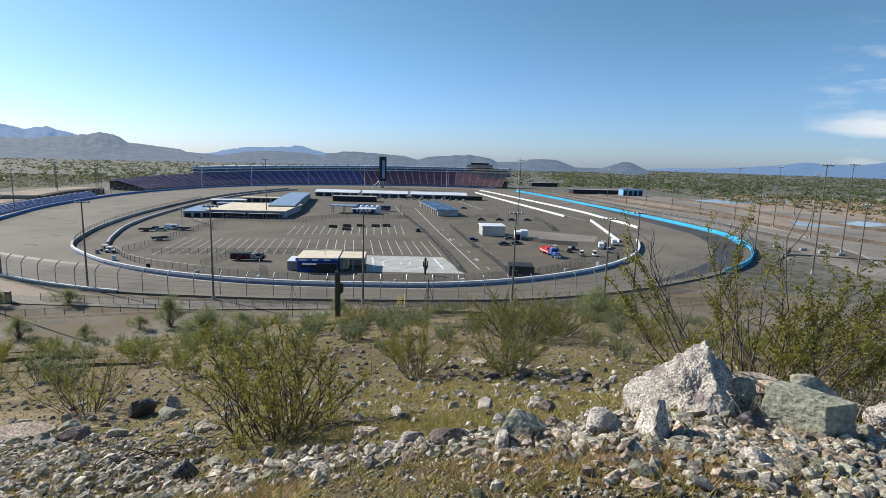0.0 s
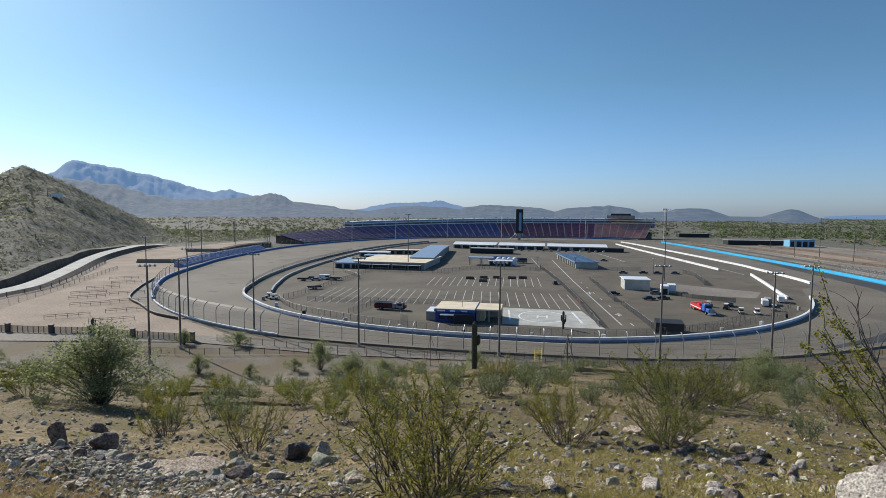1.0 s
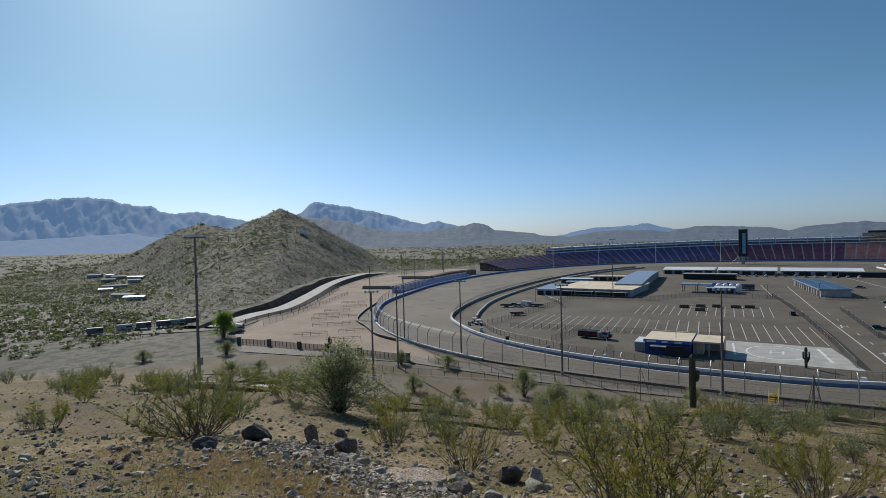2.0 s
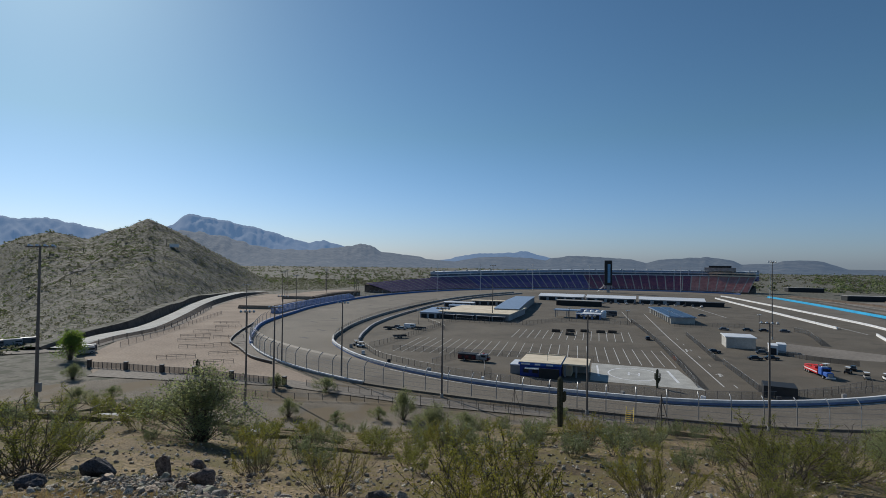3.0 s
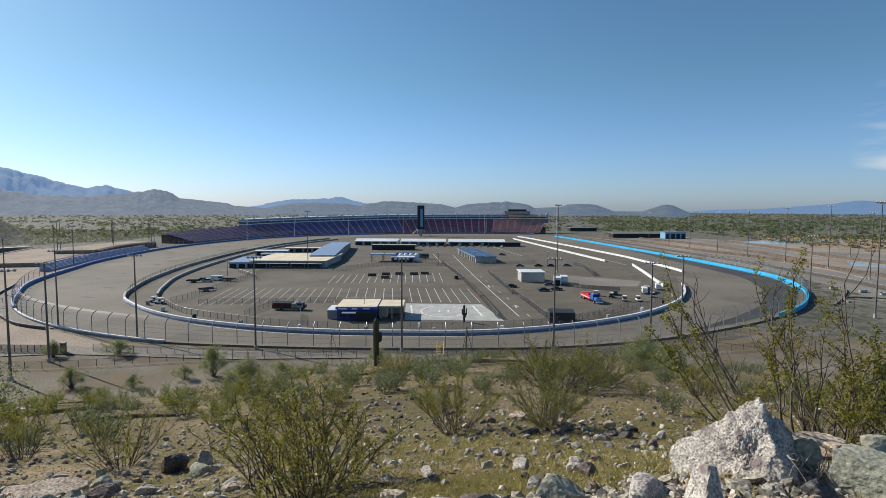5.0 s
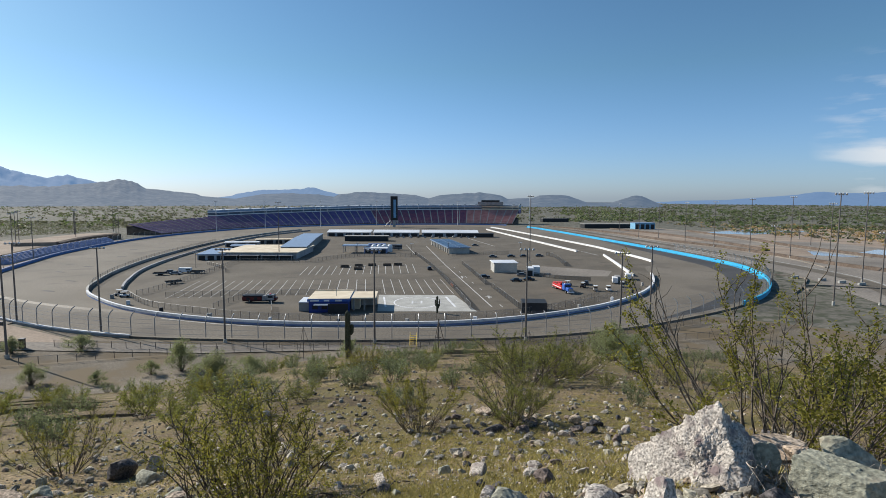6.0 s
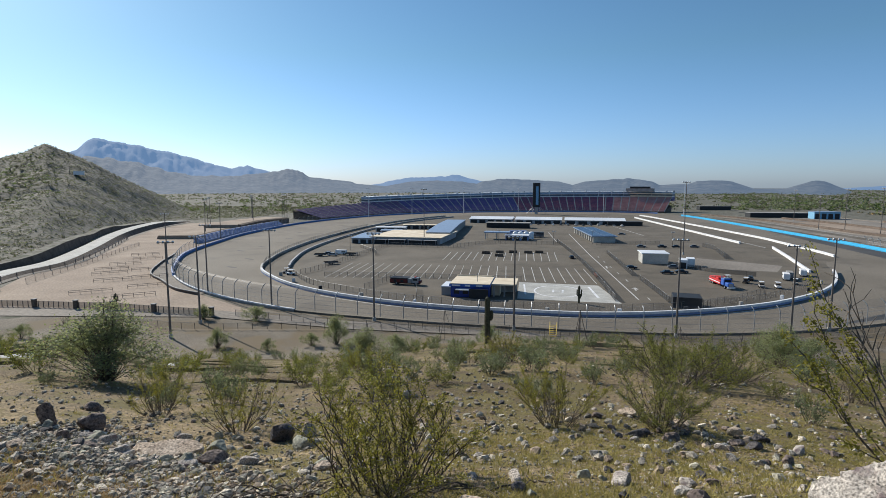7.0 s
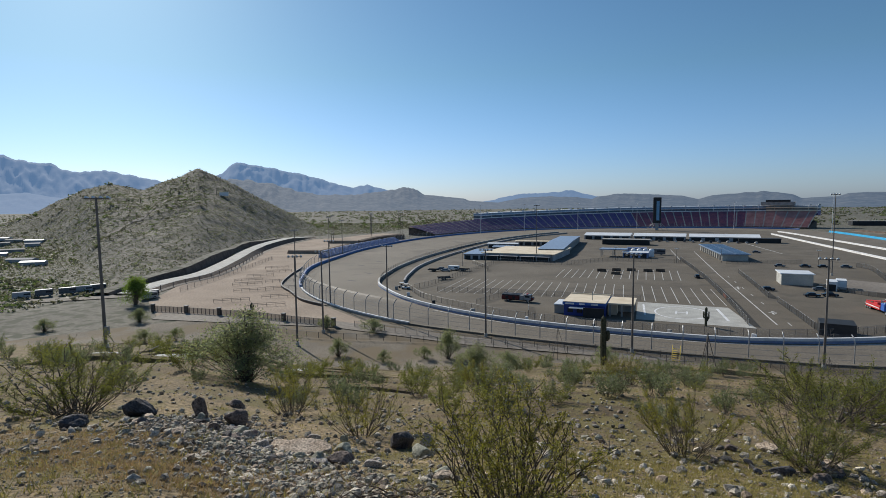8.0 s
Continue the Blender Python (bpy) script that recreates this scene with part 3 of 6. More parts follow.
def suites():
    ob = thing("suite_building", "long white suite building with dark glazing above stands", "building")
    first = int(len(stand_line) * 0.235)
    line = stand_line[first:]

    def level(i, n):
        return stand_top((first + (len(line) - 1) * i / n) / (len(stand_line) - 1))

    for z0, z1, o0, o1, m, nm in ((-5.0, 0.2, -36, -48, M_SEATS[1], "lower_wall"), (0.2, 1.1, -33, -49, M_WHITE, "balcony_edge"), (1.1, 3.4, -36, -48, M_SUITEGLASS, "window_band"),
                                  (3.4, 4.2, -33.5, -49, M_WHITE, "balcony_edge"), (4.2, 6.0, -37, -48, M_ROOFBLUE, "upper_wall"), (6.0, 6.6, -35, -49, M_ROOFWHITE, "roof")):
        ob_part = part(nm, sweep(bmesh.new(), line, [(o0, z0), (o0, z1), (o1, z1), (o1, z0)]), m, ob)
        for v in ob_part.data.vertices:
            v.co.z += level(v.index // 4, len(line) - 1)
    for z0, z1 in ((0.0, 1.6), (3.2, 4.9)):
        deck = part("terrace_deck", sweep(bmesh.new(), line[-6:], [(-31.5, z0), (-31.5, z1), (-33.2, z1), (-33.2, z0)]), M_CREAM, ob, "cream fronted open terrace")
        for v in deck.data.vertices:
            v.co.z += stand_top(1.0) - 0.1
    posts = smooth_line([(p.x, p.y) for p in line], False, 14)
    for i, p in enumerate(posts):
        s, z = -side_of(posts, i), level(i, len(posts) - 1)
        part("column", rod(bmesh.new(), (p.x + s.x * 34, p.y + s.y * 34, z - 2), (p.x + s.x * 34, p.y + s.y * 34, z + 6.2), 0.25), M_WHITE, ob)
        part("roof_unit", box(bmesh.new(), p.x + s.x * 42, p.y + s.y * 42, z + 6.5, 2.4, 2.0, 1.4, i * 7), M_STEEL, ob)
    end = posts[-2]
    s = -side_of(posts, len(posts) - 2)
    part("press_box", box(bmesh.new(), end.x - 32 + s.x * 42, end.y + s.y * 42, 25.0, 34, 9, 4.2, -12), M_GREYWALL, ob)
    part("press_box_roof", box(bmesh.new(), end.x - 32 + s.x * 42, end.y + s.y * 42, 29.2, 24, 10, 2.2, -12), M_DARK, ob)
    return ob


suites()


def pylon():
    ob = thing("scoring_pylon", "tall dark scoring tower with a lit blue face", "tower", -36.9, 640, 0)
    part("mast", box(bmesh.new(), 0, 0, 0, 3.2, 3, 8), M_STEEL, ob)
    part("body", box(bmesh.new(), 0, 0, 8, 8.2, 4, 28, bevel=0.3), M_DARK, ob)
    part("display", box(bmesh.new(), 0.9, -2.06, 11, 3.0, 0.16, 21), plain("display_blue", (0.16, 0.34, 0.52), 0.3), ob)
    for x in (-12, -6, 6, 12):
        part("brace", rod(bmesh.new(), (x, 0, 0), (x * 0.25, 0, 9), 0.2), M_STEEL, ob)


pylon()


# ---- infield buildings ----
def window_row(ob, x0, x1, y, z, w, h, n, m=None):
    for k in range(n):
        x = x0 + (x1 - x0) * (k + 0.5) / n
        part("window", box(bmesh.new(), x, y, z, w, 0.1, h), m or M_GLASS, ob)


def care_centre():
    ob = thing("blue_building", "blue walled building with flat cream roof", "building", -29.3, 171, 0, 2)
    part("wall", box(bmesh.new(), 0, 0, 0, 12, 14, 3.4), M_DEEPBLUE, ob)
    part("fascia", box(bmesh.new(), 0, 0, 3.4, 12.8, 14.8, 0.7), M_BLUE, ob)
    part("roof", box(bmesh.new(), 0, 0, 4.1, 12.5, 14.5, 0.2), M_CREAM, ob, "cream flat roof with low edge")
    part("porch_roof", box(bmesh.new(), 10.2, 1.0, 3.6, 7.8, 11.5, 0.45), M_CREAM, ob)
    for x, y in ((13.6, -4.2), (13.6, 6), (7.2, -4.2), (10.5, -4.2)):
        part("column", box(bmesh.new(), x, y, 0, 0.5, 0.5, 3.7), M_GREYWALL, ob)
    part("rear_wall", box(bmesh.new(), 10.2, 5, 0, 6.8, 2.6, 3.5), M_GREYWALL, ob)
    part("porch_wall", box(bmesh.new(), 7.6, 0, 0, 2.6, 5, 3.5), M_CREAM, ob)
    part("annex", box(bmesh.new(), -7.7, -1, 0, 3.2, 8, 2.6), M_GREYWALL, ob)
    part("annex_roof", box(bmesh.new(), -7.7, -1, 2.6, 3.4, 8.4, 0.3), M_ROOFWHITE, ob)
    part("awning", box(bmesh.new(), -2, -8.0, 2.5, 4.5, 2.2, 0.25), M_WHITE, ob)
    window_row(ob, -5.5, 5.5, -7.03, 1.0, 1.6, 1.2, 4)
    for k, w in enumerate((2.6, 1.6, 2.0)):
        part("sign_panel", box(bmesh.new(), -4.2 + 3.6 * k, -7.5, 3.5, w, 0.12, 0.45), M_WHITE, ob)
    part("roof_mast", rod(bmesh.new(), (2, -4, 4.5), (2, -4, 7.2), 0.09), M_STEEL, ob)
    part("parapet", box(bmesh.new(), 0, 7.1, 4.3, 12.5, 0.3, 0.3), M_CREAM, ob)
    part("screen_wall", box(bmesh.new(), 3, -9.0, 0, 6, 0.25, 3.0), M_DARK, ob)


care_centre()


def shed(name, label, x, y, turn, sx, sy, h, wall, roof, pitch=0.0, doors=0, overhang=0.5):
    """A long low building with roof, doors along its front, and a fascia."""
    ob = thing(name, label, "building", x, y, 0, turn)
    part("wall", box(bmesh.new(), 0, 0, 0, sx, sy, h), wall, ob)
    bm = bmesh.new()
    hx, hy = sx / 2 + overhang, sy / 2 + overhang
    if pitch:
        v = [bm.verts.new(q) for q in ((-hx, -hy, h), (hx, -hy, h), (hx, hy, h), (-hx, hy, h), (-hx, 0, h + pitch), (hx, 0, h + pitch))]
        for f in ((0, 1, 5, 4), (2, 3, 4, 5), (0, 4, 3), (1, 2, 5), (0, 3, 2, 1)):
            bm.faces.new([v[k] for k in f])
    else:
        box(bm, 0, 0, h, 2 * hx, 2 * hy, 0.35, bevel=0.05)
    part("roof", bm, roof, ob)
    for k in range(doors):
        w = sx / doors
        part("door", box(bmesh.new(), -sx / 2 + w * (k + 0.5), -sy / 2 - 0.02, 0, w * 0.72, 0.12, h * 0.78), M_DARK, ob)
    return ob


shed("garage_building", "low garage with broad cream flat roof", -93, 328, 0, 42, 46, 3.7, M_STAND, M_CREAM, 0, 0, 1.0)
for x, w in ((-108, 9), (-97, 10), (-86, 8), (-77, 7)):
    s = thing("shaded_porch", "porch before the cream-roofed garage, its shade a dark block", "canopy", x, 303.2, 0)
    # A solid near-black box stands in for the shade under the awning.
    part("shade_block", box(bmesh.new(), 0, 0, 0, w, 2.2, 2.5), M_DARK, s)
    part("awning", box(bmesh.new(), 0, -0.6, 2.5, w + 0.8, 3.6, 0.2), M_STAND, s)
    for k in (-1, 1):
        part("post", box(bmesh.new(), k * w * 0.48, -2.2, 0, 0.2, 0.2, 2.5), M_STEEL, s)
shed("garage_annex", "low grey flat-roofed annex beside the garage", -120, 318, 8, 14, 34, 3.0, M_STAND, M_ROOFBLUE, 0, 3)
shed("long_garage", "long garage with blue-grey metal roof", -86, 391, 6.0, 15, 122, 4.8, M_GREYWALL, M_ROOFBLUE, 0.8, 2)
for x0, x1 in ((-87, -49), (-46, -6), (-3, 47)):
    shed("garage_row", "long garage row with white metal roof", (x0 + x1) / 2, 497, 0, x1 - x0, 24, 3.6, M_STAND, M_ROOFWHITE, 1.8, 5)
shed("stall_building", "low dark building with pale roof edge", -47, 438, 0, 34, 10, 3.8, M_DARK, M_GREYWALL, 0, 6)
shed("stall_building", "low dark flat-roofed building near the pit lane", 46, 482, 0, 28, 8, 3.0, M_DARK, M_DARK, 0, 4)
shed("small_block", "pale block hut with flat roof", 37.5, 257.5, 2, 10.8, 11, 4.4, M_CONCRETE, M_ROOFWHITE, 0, 0)
shed("white_container", "white site cabin on the lot", 47.6, 244.5, -8, 3.0, 7, 3.2, M_WHITE, M_ROOFWHITE, 0, 1, 0.1)
shed("white_container", "white site cabin beside another cabin", 51.6, 250, -8, 3.0, 6, 3.0, M_WHITE, M_ROOFWHITE, 0, 0, 0.1)
shed("dark_container", "dark screened plant enclosure by the wall", 33.8, 166, -6, 7.6, 7, 2.8, M_DARK, M_DARK, 0, 0, 0.0)
canopy = thing("fuel_canopy", "flat pale canopy on posts", "canopy", -44, 345, 0)
part("roof", box(bmesh.new(), 0, 0, 4.2, 16, 9, 0.6, bevel=0.08), M_ROOFBLUE, canopy)
for x in (-7, 0, 7):
    for y in (-3.6, 3.6):
        part("post", box(bmesh.new(), x, y, 0, 0.4, 0.4, 4.2), M_STEEL, canopy)
shed("low_shed", "low pale-roofed shed behind the garage", -128, 385, 8, 22, 10, 3.2, M_STAND, M_ROOFWHITE, 0.4, 3)
shed("low_shed", "low cream-roofed shed behind the garage", -113, 412, 8, 26, 9, 3.2, M_GREYWALL, M_CREAM, 0.4, 4)
shed("low_shed", "low blue-grey roofed shed behind the garage", -120, 362, 8, 14, 10, 3.0, M_STAND, M_ROOFBLUE, 0.4, 2)
shed("kiosk", "small kiosk with white roof", -31, 342, 0, 14, 7, 3.2, M_WALLBLUE, M_ROOFWHITE, 0.6, 3)
for k in range(4):
    t = thing("round_tent", "white domed canopy tent", "tent", -33 + 3.4 * k, 350, 0, 0, "white tents")
    bm = bmesh.new()
    bmesh.ops.create_uvsphere(bm, u_segments=12, v_segments=8, radius=1.7, matrix=pose(0, 0, 3.4) @ Matrix.Diagonal((1, 1, 0.8, 1)))
    part("dome", bm, M_ROOFWHITE, t)
    part("skirt", rod(bmesh.new(), (0, 0, 0), (0, 0, 3.4), 1.6, sides=12), M_WHITE, t)


def solar_garage():
    ob = thing("solar_garage", "long shed roofed with dark blue solar panels", "building", 16, 370, 0, 9)
    part("wall", box(bmesh.new(), 0, 0, 0, 13, 66, 3.6), M_CONCRETE, ob)
    part("roof", box(bmesh.new(), 0, 0, 3.6, 15, 68, 0.4), M_ROOFBLUE, ob)
    for i in range(2):
        for j in range(12):
            part("solar_panel", box(bmesh.new(), -3.6 + 7.2 * i, -31 + 5.6 * j, 4.02, 6.4, 5.1, 0.15), M_SOLAR, ob)
    for j in range(10):
        part("door", box(bmesh.new(), -6.55, -28 + 6.2 * j, 0, 0.15, 4.2, 2.8), M_DARK, ob)


solar_garage()

# helipad
pad = thing("landing_pad", "pale concrete landing pad with painted circle and letter", "pavement", kind="structure")
part("slab", sheet([(-14.5, 165.4), (16.1, 165.0), (10.7, 193.2), (-16.5, 193.7)], 0.03), M_CONCRETE, pad)
ring = bmesh.new()
circ = [Vector((-2.6 + 7.6 * math.cos(a * math.tau / 48), 180 + 9.5 * math.sin(a * math.tau / 48))) for a in range(48)]
part("circle", ribbon(circ, -0.25, 0.25, 0.045, True), M_WHITE, pad)
for cx, cy, sx, sy in ((-4.1, 180, 0.6, 4.5), (-1.1, 180, 0.6, 4.5), (-2.6, 180, 3, 0.6)):
    part("letter_stroke", box(bmesh.new(), cx, cy, 0.035, sx, sy, 0.012), M_WHITE, pad)
part("edge_line", ribbon([Vector((9.8, 172)), Vector((7.4, 190))], -0.4, 0.4, 0.045), M_WHITE, pad)
part("edge_line", ribbon([Vector((-12.5, 172)), Vector((-14.4, 190))], -0.3, 0.3, 0.045), M_WHITE, pad)


# ---- markings ----
def line_set(name, label, pairs, w=0.16):
    ob = thing(name, label, "road marking", kind="structure")
    for a, b in pairs:
        part("line", ribbon([Vector(a), Vector(b)], -w, w, 0.004), M_LINE, ob)


line_set("parking_lines", "white parking bay lines on the lot", [((-36.0 + 3.55 * k, 230.5), (-32.2 + 3.55 * k, 196.5)) for k in range(13)], 0.13)
line_set("parking_lines", "long white bay lines beside the fence", [((-93.0 + 3.55 * k, 226 + 0.2 * k), (-88.6 + 3.55 * k, 187 + 0.5 * k)) for k in range(16)], 0.10)
line_set("parking_lines", "white parking bay lines across the far row", [((-58.5 + 3.45 * k, 273 + 0.75 * k), (-56.0 + 3.45 * k, 243 + 0.5 * k)) for k in range(16)], 0.13)
line_set("lane_markings", "white lane lines on the service road", [((0.5, 392), (10.7, 278)), ((10.7, 278), (21.6, 172)), ((-14, 400), (-6.6, 336))], 0.2)
line_set("lane_markings", "short white dashes on the service road", [((25.0 - 0.106 * y, 172 + y), (24.6 - 0.106 * y, 176 + y)) for y in range(0, 110, 16)], 0.15)
line_set("lane_markings", "white painted turn arrows on the service road", [((21.4, 190), (23.6, 190)), ((22.5, 187), (22.5, 192)), ((15.2, 238), (17.4, 238)), ((16.3, 234), (16.3, 241))], 0.3)
line_set("pit_markings", "white pit lane lines on the asphalt", [((36, 470), (50, 390)), ((106, 330), (94, 420))], 0.3)


# ---- vehicles ----
def vehicle(name, label, x, y, turn, l, w, h, body, style="car", group=""):
    ob = thing(name, label, name.replace("_", " "), x, y, 0.0, turn, group)
    r = 0.36 if style == "car" else 0.5
    if style == "car":
        part("body", box(bmesh.new(), 0, 0, 0.3, l, w, h * 0.42, bevel=0.12), body, ob)
        bm = bmesh.new()
        box(bm, -0.05 * l, 0, 0.3 + h * 0.42, l * 0.56, w * 0.9, h * 0.36, bevel=0.02)
        for v in bm.verts:
            if v.co.z > 0.3 + h * 0.6:
                v.co.x, v.co.y = v.co.x * 0.74, v.co.y * 0.84
        part("cabin", bm, M_GLASS, ob, "dark window glass")
        part("roof", box(bmesh.new(), -0.04 * l, 0, 0.3 + h * 0.775, l * 0.38, w * 0.72, 0.06, bevel=0.02), body, ob)
    elif style == "truck":
        part("cab", box(bmesh.new(), l * 0.36, 0, 0.7, l * 0.24, w, h * 0.68, bevel=0.15), body[0], ob)
        part("windscreen", box(bmesh.new(), l * 0.482, 0, h * 0.55, 0.08, w * 0.85, h * 0.25), M_GLASS, ob)
        part("bed", box(bmesh.new(), -l * 0.14, 0, 0.7, l * 0.70, w, h * 0.62, bevel=0.08), body[1], ob)
        part("rack", box(bmesh.new(), -l * 0.14, 0, 0.7 + h * 0.62, l * 0.62, w * 0.6, h * 0.12), M_STEEL, ob)
        part("locker", box(bmesh.new(), -l * 0.1, -w / 2 - 0.02, 1.1, l * 0.2, 0.06, h * 0.35), M_STEEL, ob)
        part("chassis", box(bmesh.new(), 0, 0, 0.4, l, w * 0.8, 0.3), M_RUBBER, ob)
        r = 0.52
    else:
        part("body", box(bmesh.new(), 0, 0, 0.45, l, w, h - 0.45, bevel=0.1), body, ob)
        part("window_strip", box(bmesh.new(), l * 0.3, 0, h * 0.55, l * 0.36, w + 0.04, h * 0.22), M_GLASS, ob)
    for fx in ((0.32, -0.32) if style != "truck" else (0.36, -0.22, -0.34)):
        for sy in (-1, 1):
            bm = bmesh.new()
            rod(bm, (fx * l, sy * (w / 2 - 0.22), r), (fx * l, sy * (w / 2 + 0.02), r), r, sides=12)
            wheel = part("wheel", bm, M_RUBBER, ob)
            part("rim", rod(bmesh.new(), (fx * l, sy * (w / 2), r), (fx * l, sy * (w / 2 + 0.04), r), r * 0.55, sides=10), M_STEEL, wheel)
    return ob


P_BLACK, P_SILVER, P_GREY = plain("black_car_paint", (0.03, 0.03, 0.035), 0.25), plain("silver_car_paint", (0.4, 0.41, 0.42), 0.3, 0.4), plain("grey_car_paint", (0.13, 0.13, 0.14), 0.3)


def fire_engine(x, y, turn):
    ob = thing("fire_engine", "maroon fire engine with steel lockers and pale cab", "fire engine", x, y, 0, turn)
    part("chassis", box(bmesh.new(), 0, 0, 0.45, 10.6, 2.1, 0.35), M_RUBBER, ob)
    cab = part("cab", box(bmesh.new(), 3.7, 0, 0.75, 2.6, 2.4, 1.9, bevel=0.16), M_STEEL, ob, "pale steel crew cab")
    part("windscreen", box(bmesh.new(), 5.0, 0, 1.6, 0.08, 2.0, 0.8), M_GLASS, cab)
    part("side_window", box(bmesh.new(), 3.8, -1.2, 1.65, 1.6, 0.06, 0.7), M_GLASS, cab)
    part("bonnet", box(bmesh.new(), 5.3, 0, 0.7, 0.9, 2.2, 1.0, bevel=0.12), M_MAROON, ob)
    part("pump_house", box(bmesh.new(), 1.7, 0, 0.75, 1.2, 2.3, 1.5, bevel=0.05), M_STEEL, ob)
    body = part("body", box(bmesh.new(), -2.2, 0, 0.75, 6.4, 2.4, 1.25, bevel=0.08), M_MAROON, ob)
    for k in range(5):
        part("locker_door", box(bmesh.new(), -4.7 + 1.25 * k, -1.21, 0.95, 1.05, 0.06, 0.85), (M_MAROON, M_DARK)[k % 2], body)
    part("hose_bed", box(bmesh.new(), -2.2, 0, 2.0, 6.2, 1.5, 0.45), M_DARK, ob)
    for sy in (-1.05, 1.05):
        part("ladder", box(bmesh.new(), -1.8, sy, 2.35, 6.8, 0.14, 0.3), M_STEEL, ob)
    part("light_bar", box(bmesh.new(), 3.6, 0, 2.65, 0.4, 1.6, 0.25, bevel=0.05), M_RED, ob)
    for fx in (3.9, -3.0):
        for sy in (-1, 1):
            wheel = part("wheel", rod(bmesh.new(), (fx, sy * 0.85, 0.52), (fx, sy * 1.18, 0.52), 0.52, sides=14), M_RUBBER, ob)
            part("rim", rod(bmesh.new(), (fx, sy * 1.16, 0.52), (fx, sy * 1.22, 0.52), 0.28, sides=10), M_STEEL, wheel)


def wrecker(x, y, turn):
    """A heavy recovery truck: long bonnet and cab, lattice boom laid over a low locker bed."""
    ob = thing("tow_truck", "red and blue recovery truck with folded boom", "tow truck", x, y, 0, turn)
    part("chassis", box(bmesh.new(), 0, 0, 0.6, 17.0, 1.4, 0.4), M_RUBBER, ob)
    cab = part("cab", box(bmesh.new(), 4.6, 0, 0.9, 2.6, 2.6, 2.3, bevel=0.2), M_BLUE, ob, "blue painted sleeper cab")
    part("windscreen", box(bmesh.new(), 5.9, 0, 2.1, 0.08, 2.1, 0.8), M_GLASS, cab)
    part("roof_lights", box(bmesh.new(), 4.8, 0, 3.2, 0.5, 1.8, 0.3, bevel=0.06), M_ROOFWHITE, cab)
    bonnet = part("bonnet", box(bmesh.new(), 7.2, 0, 0.8, 2.6, 2.0, 1.35, bevel=0.2), M_BLUE, ob)
    part("grille", box(bmesh.new(), 8.52, 0, 0.95, 0.08, 1.4, 1.0), M_STEEL, bonnet)
    part("bumper", box(bmesh.new(), 8.7, 0, 0.4, 0.3, 2.6, 0.5, bevel=0.05), M_WHITE, ob)
    for sy in (-1, 1):
        part("side_locker", box(bmesh.new(), -1.6, sy * 0.95, 0.8, 9.2, 0.8, 1.3, bevel=0.06), M_RED, ob)
        part("stripe", box(bmesh.new(), -1.6, sy * 1.36, 1.25, 8.8, 0.04, 0.28), M_WHITE, ob)
        part("exhaust", rod(bmesh.new(), (3.1, sy * 1.0, 1.2), (3.1, sy * 1.0, 3.9), 0.11, sides=8), M_STEEL, ob)
        part("boom_rail", rod(bmesh.new(), (-7.8, sy * 0.5, 2.0), (2.4, sy * 0.5, 3.5), 0.17, sides=6), M_RED, ob)
    for k in range(9):
        u0, u1 = k / 9, (k + 1) / 9
        part("boom_lattice", rod(bmesh.new(), (-7.8 + 10.2 * u0, -0.5 if k % 2 else 0.5, 2.0 + 1.5 * u0), (-7.8 + 10.2 * u1, 0.5 if k % 2 else -0.5, 2.0 + 1.5 * u1), 0.11, sides=5), M_WHITE, ob)
    part("turret", box(bmesh.new(), -1.0, 0, 1.3, 2.4, 1.6, 1.3, bevel=0.1), M_RED, ob)
    part("tow_bar", box(bmesh.new(), -8.6, 0, 0.7, 2.0, 0.5, 0.5), M_STEEL, ob)
    for fx in (6.6, -3.2, -4.6, -6.0):
        for sy in (-1, 1):
            wheel = part("wheel", rod(bmesh.new(), (fx, sy * 0.9, 0.54), (fx, sy * 1.3, 0.54), 0.54, sides=14), M_RUBBER, ob)
            part("rim", rod(bmesh.new(), (fx, sy * 1.28, 0.54), (fx, sy * 1.33, 0.54), 0.3, sides=10), M_STEEL, wheel)


def flat_trailer(x, y, turn):
    ob = thing("flat_trailer", "low flat trailer with railed sides on the lot", "trailer", x, y, 0, turn)
    part("deck", box(bmesh.new(), 0, 0, 0.7, 6.0, 2.2, 0.2, bevel=0.03), M_GREYWALL, ob)
    for sy in (-1, 1):
        part("rail", box(bmesh.new(), 0, sy * 1.05, 0.9, 6.0, 0.08, 0.45), M_DARK, ob)
        for fx in (-0.6, 0.5):
            part("wheel", rod(bmesh.new(), (fx, sy * 0.8, 0.36), (fx, sy * 1.05, 0.36), 0.36, sides=12), M_RUBBER, ob)
    part("drawbar", box(bmesh.new(), 3.6, 0, 0.6, 1.4, 0.14, 0.14), M_DARK, ob)


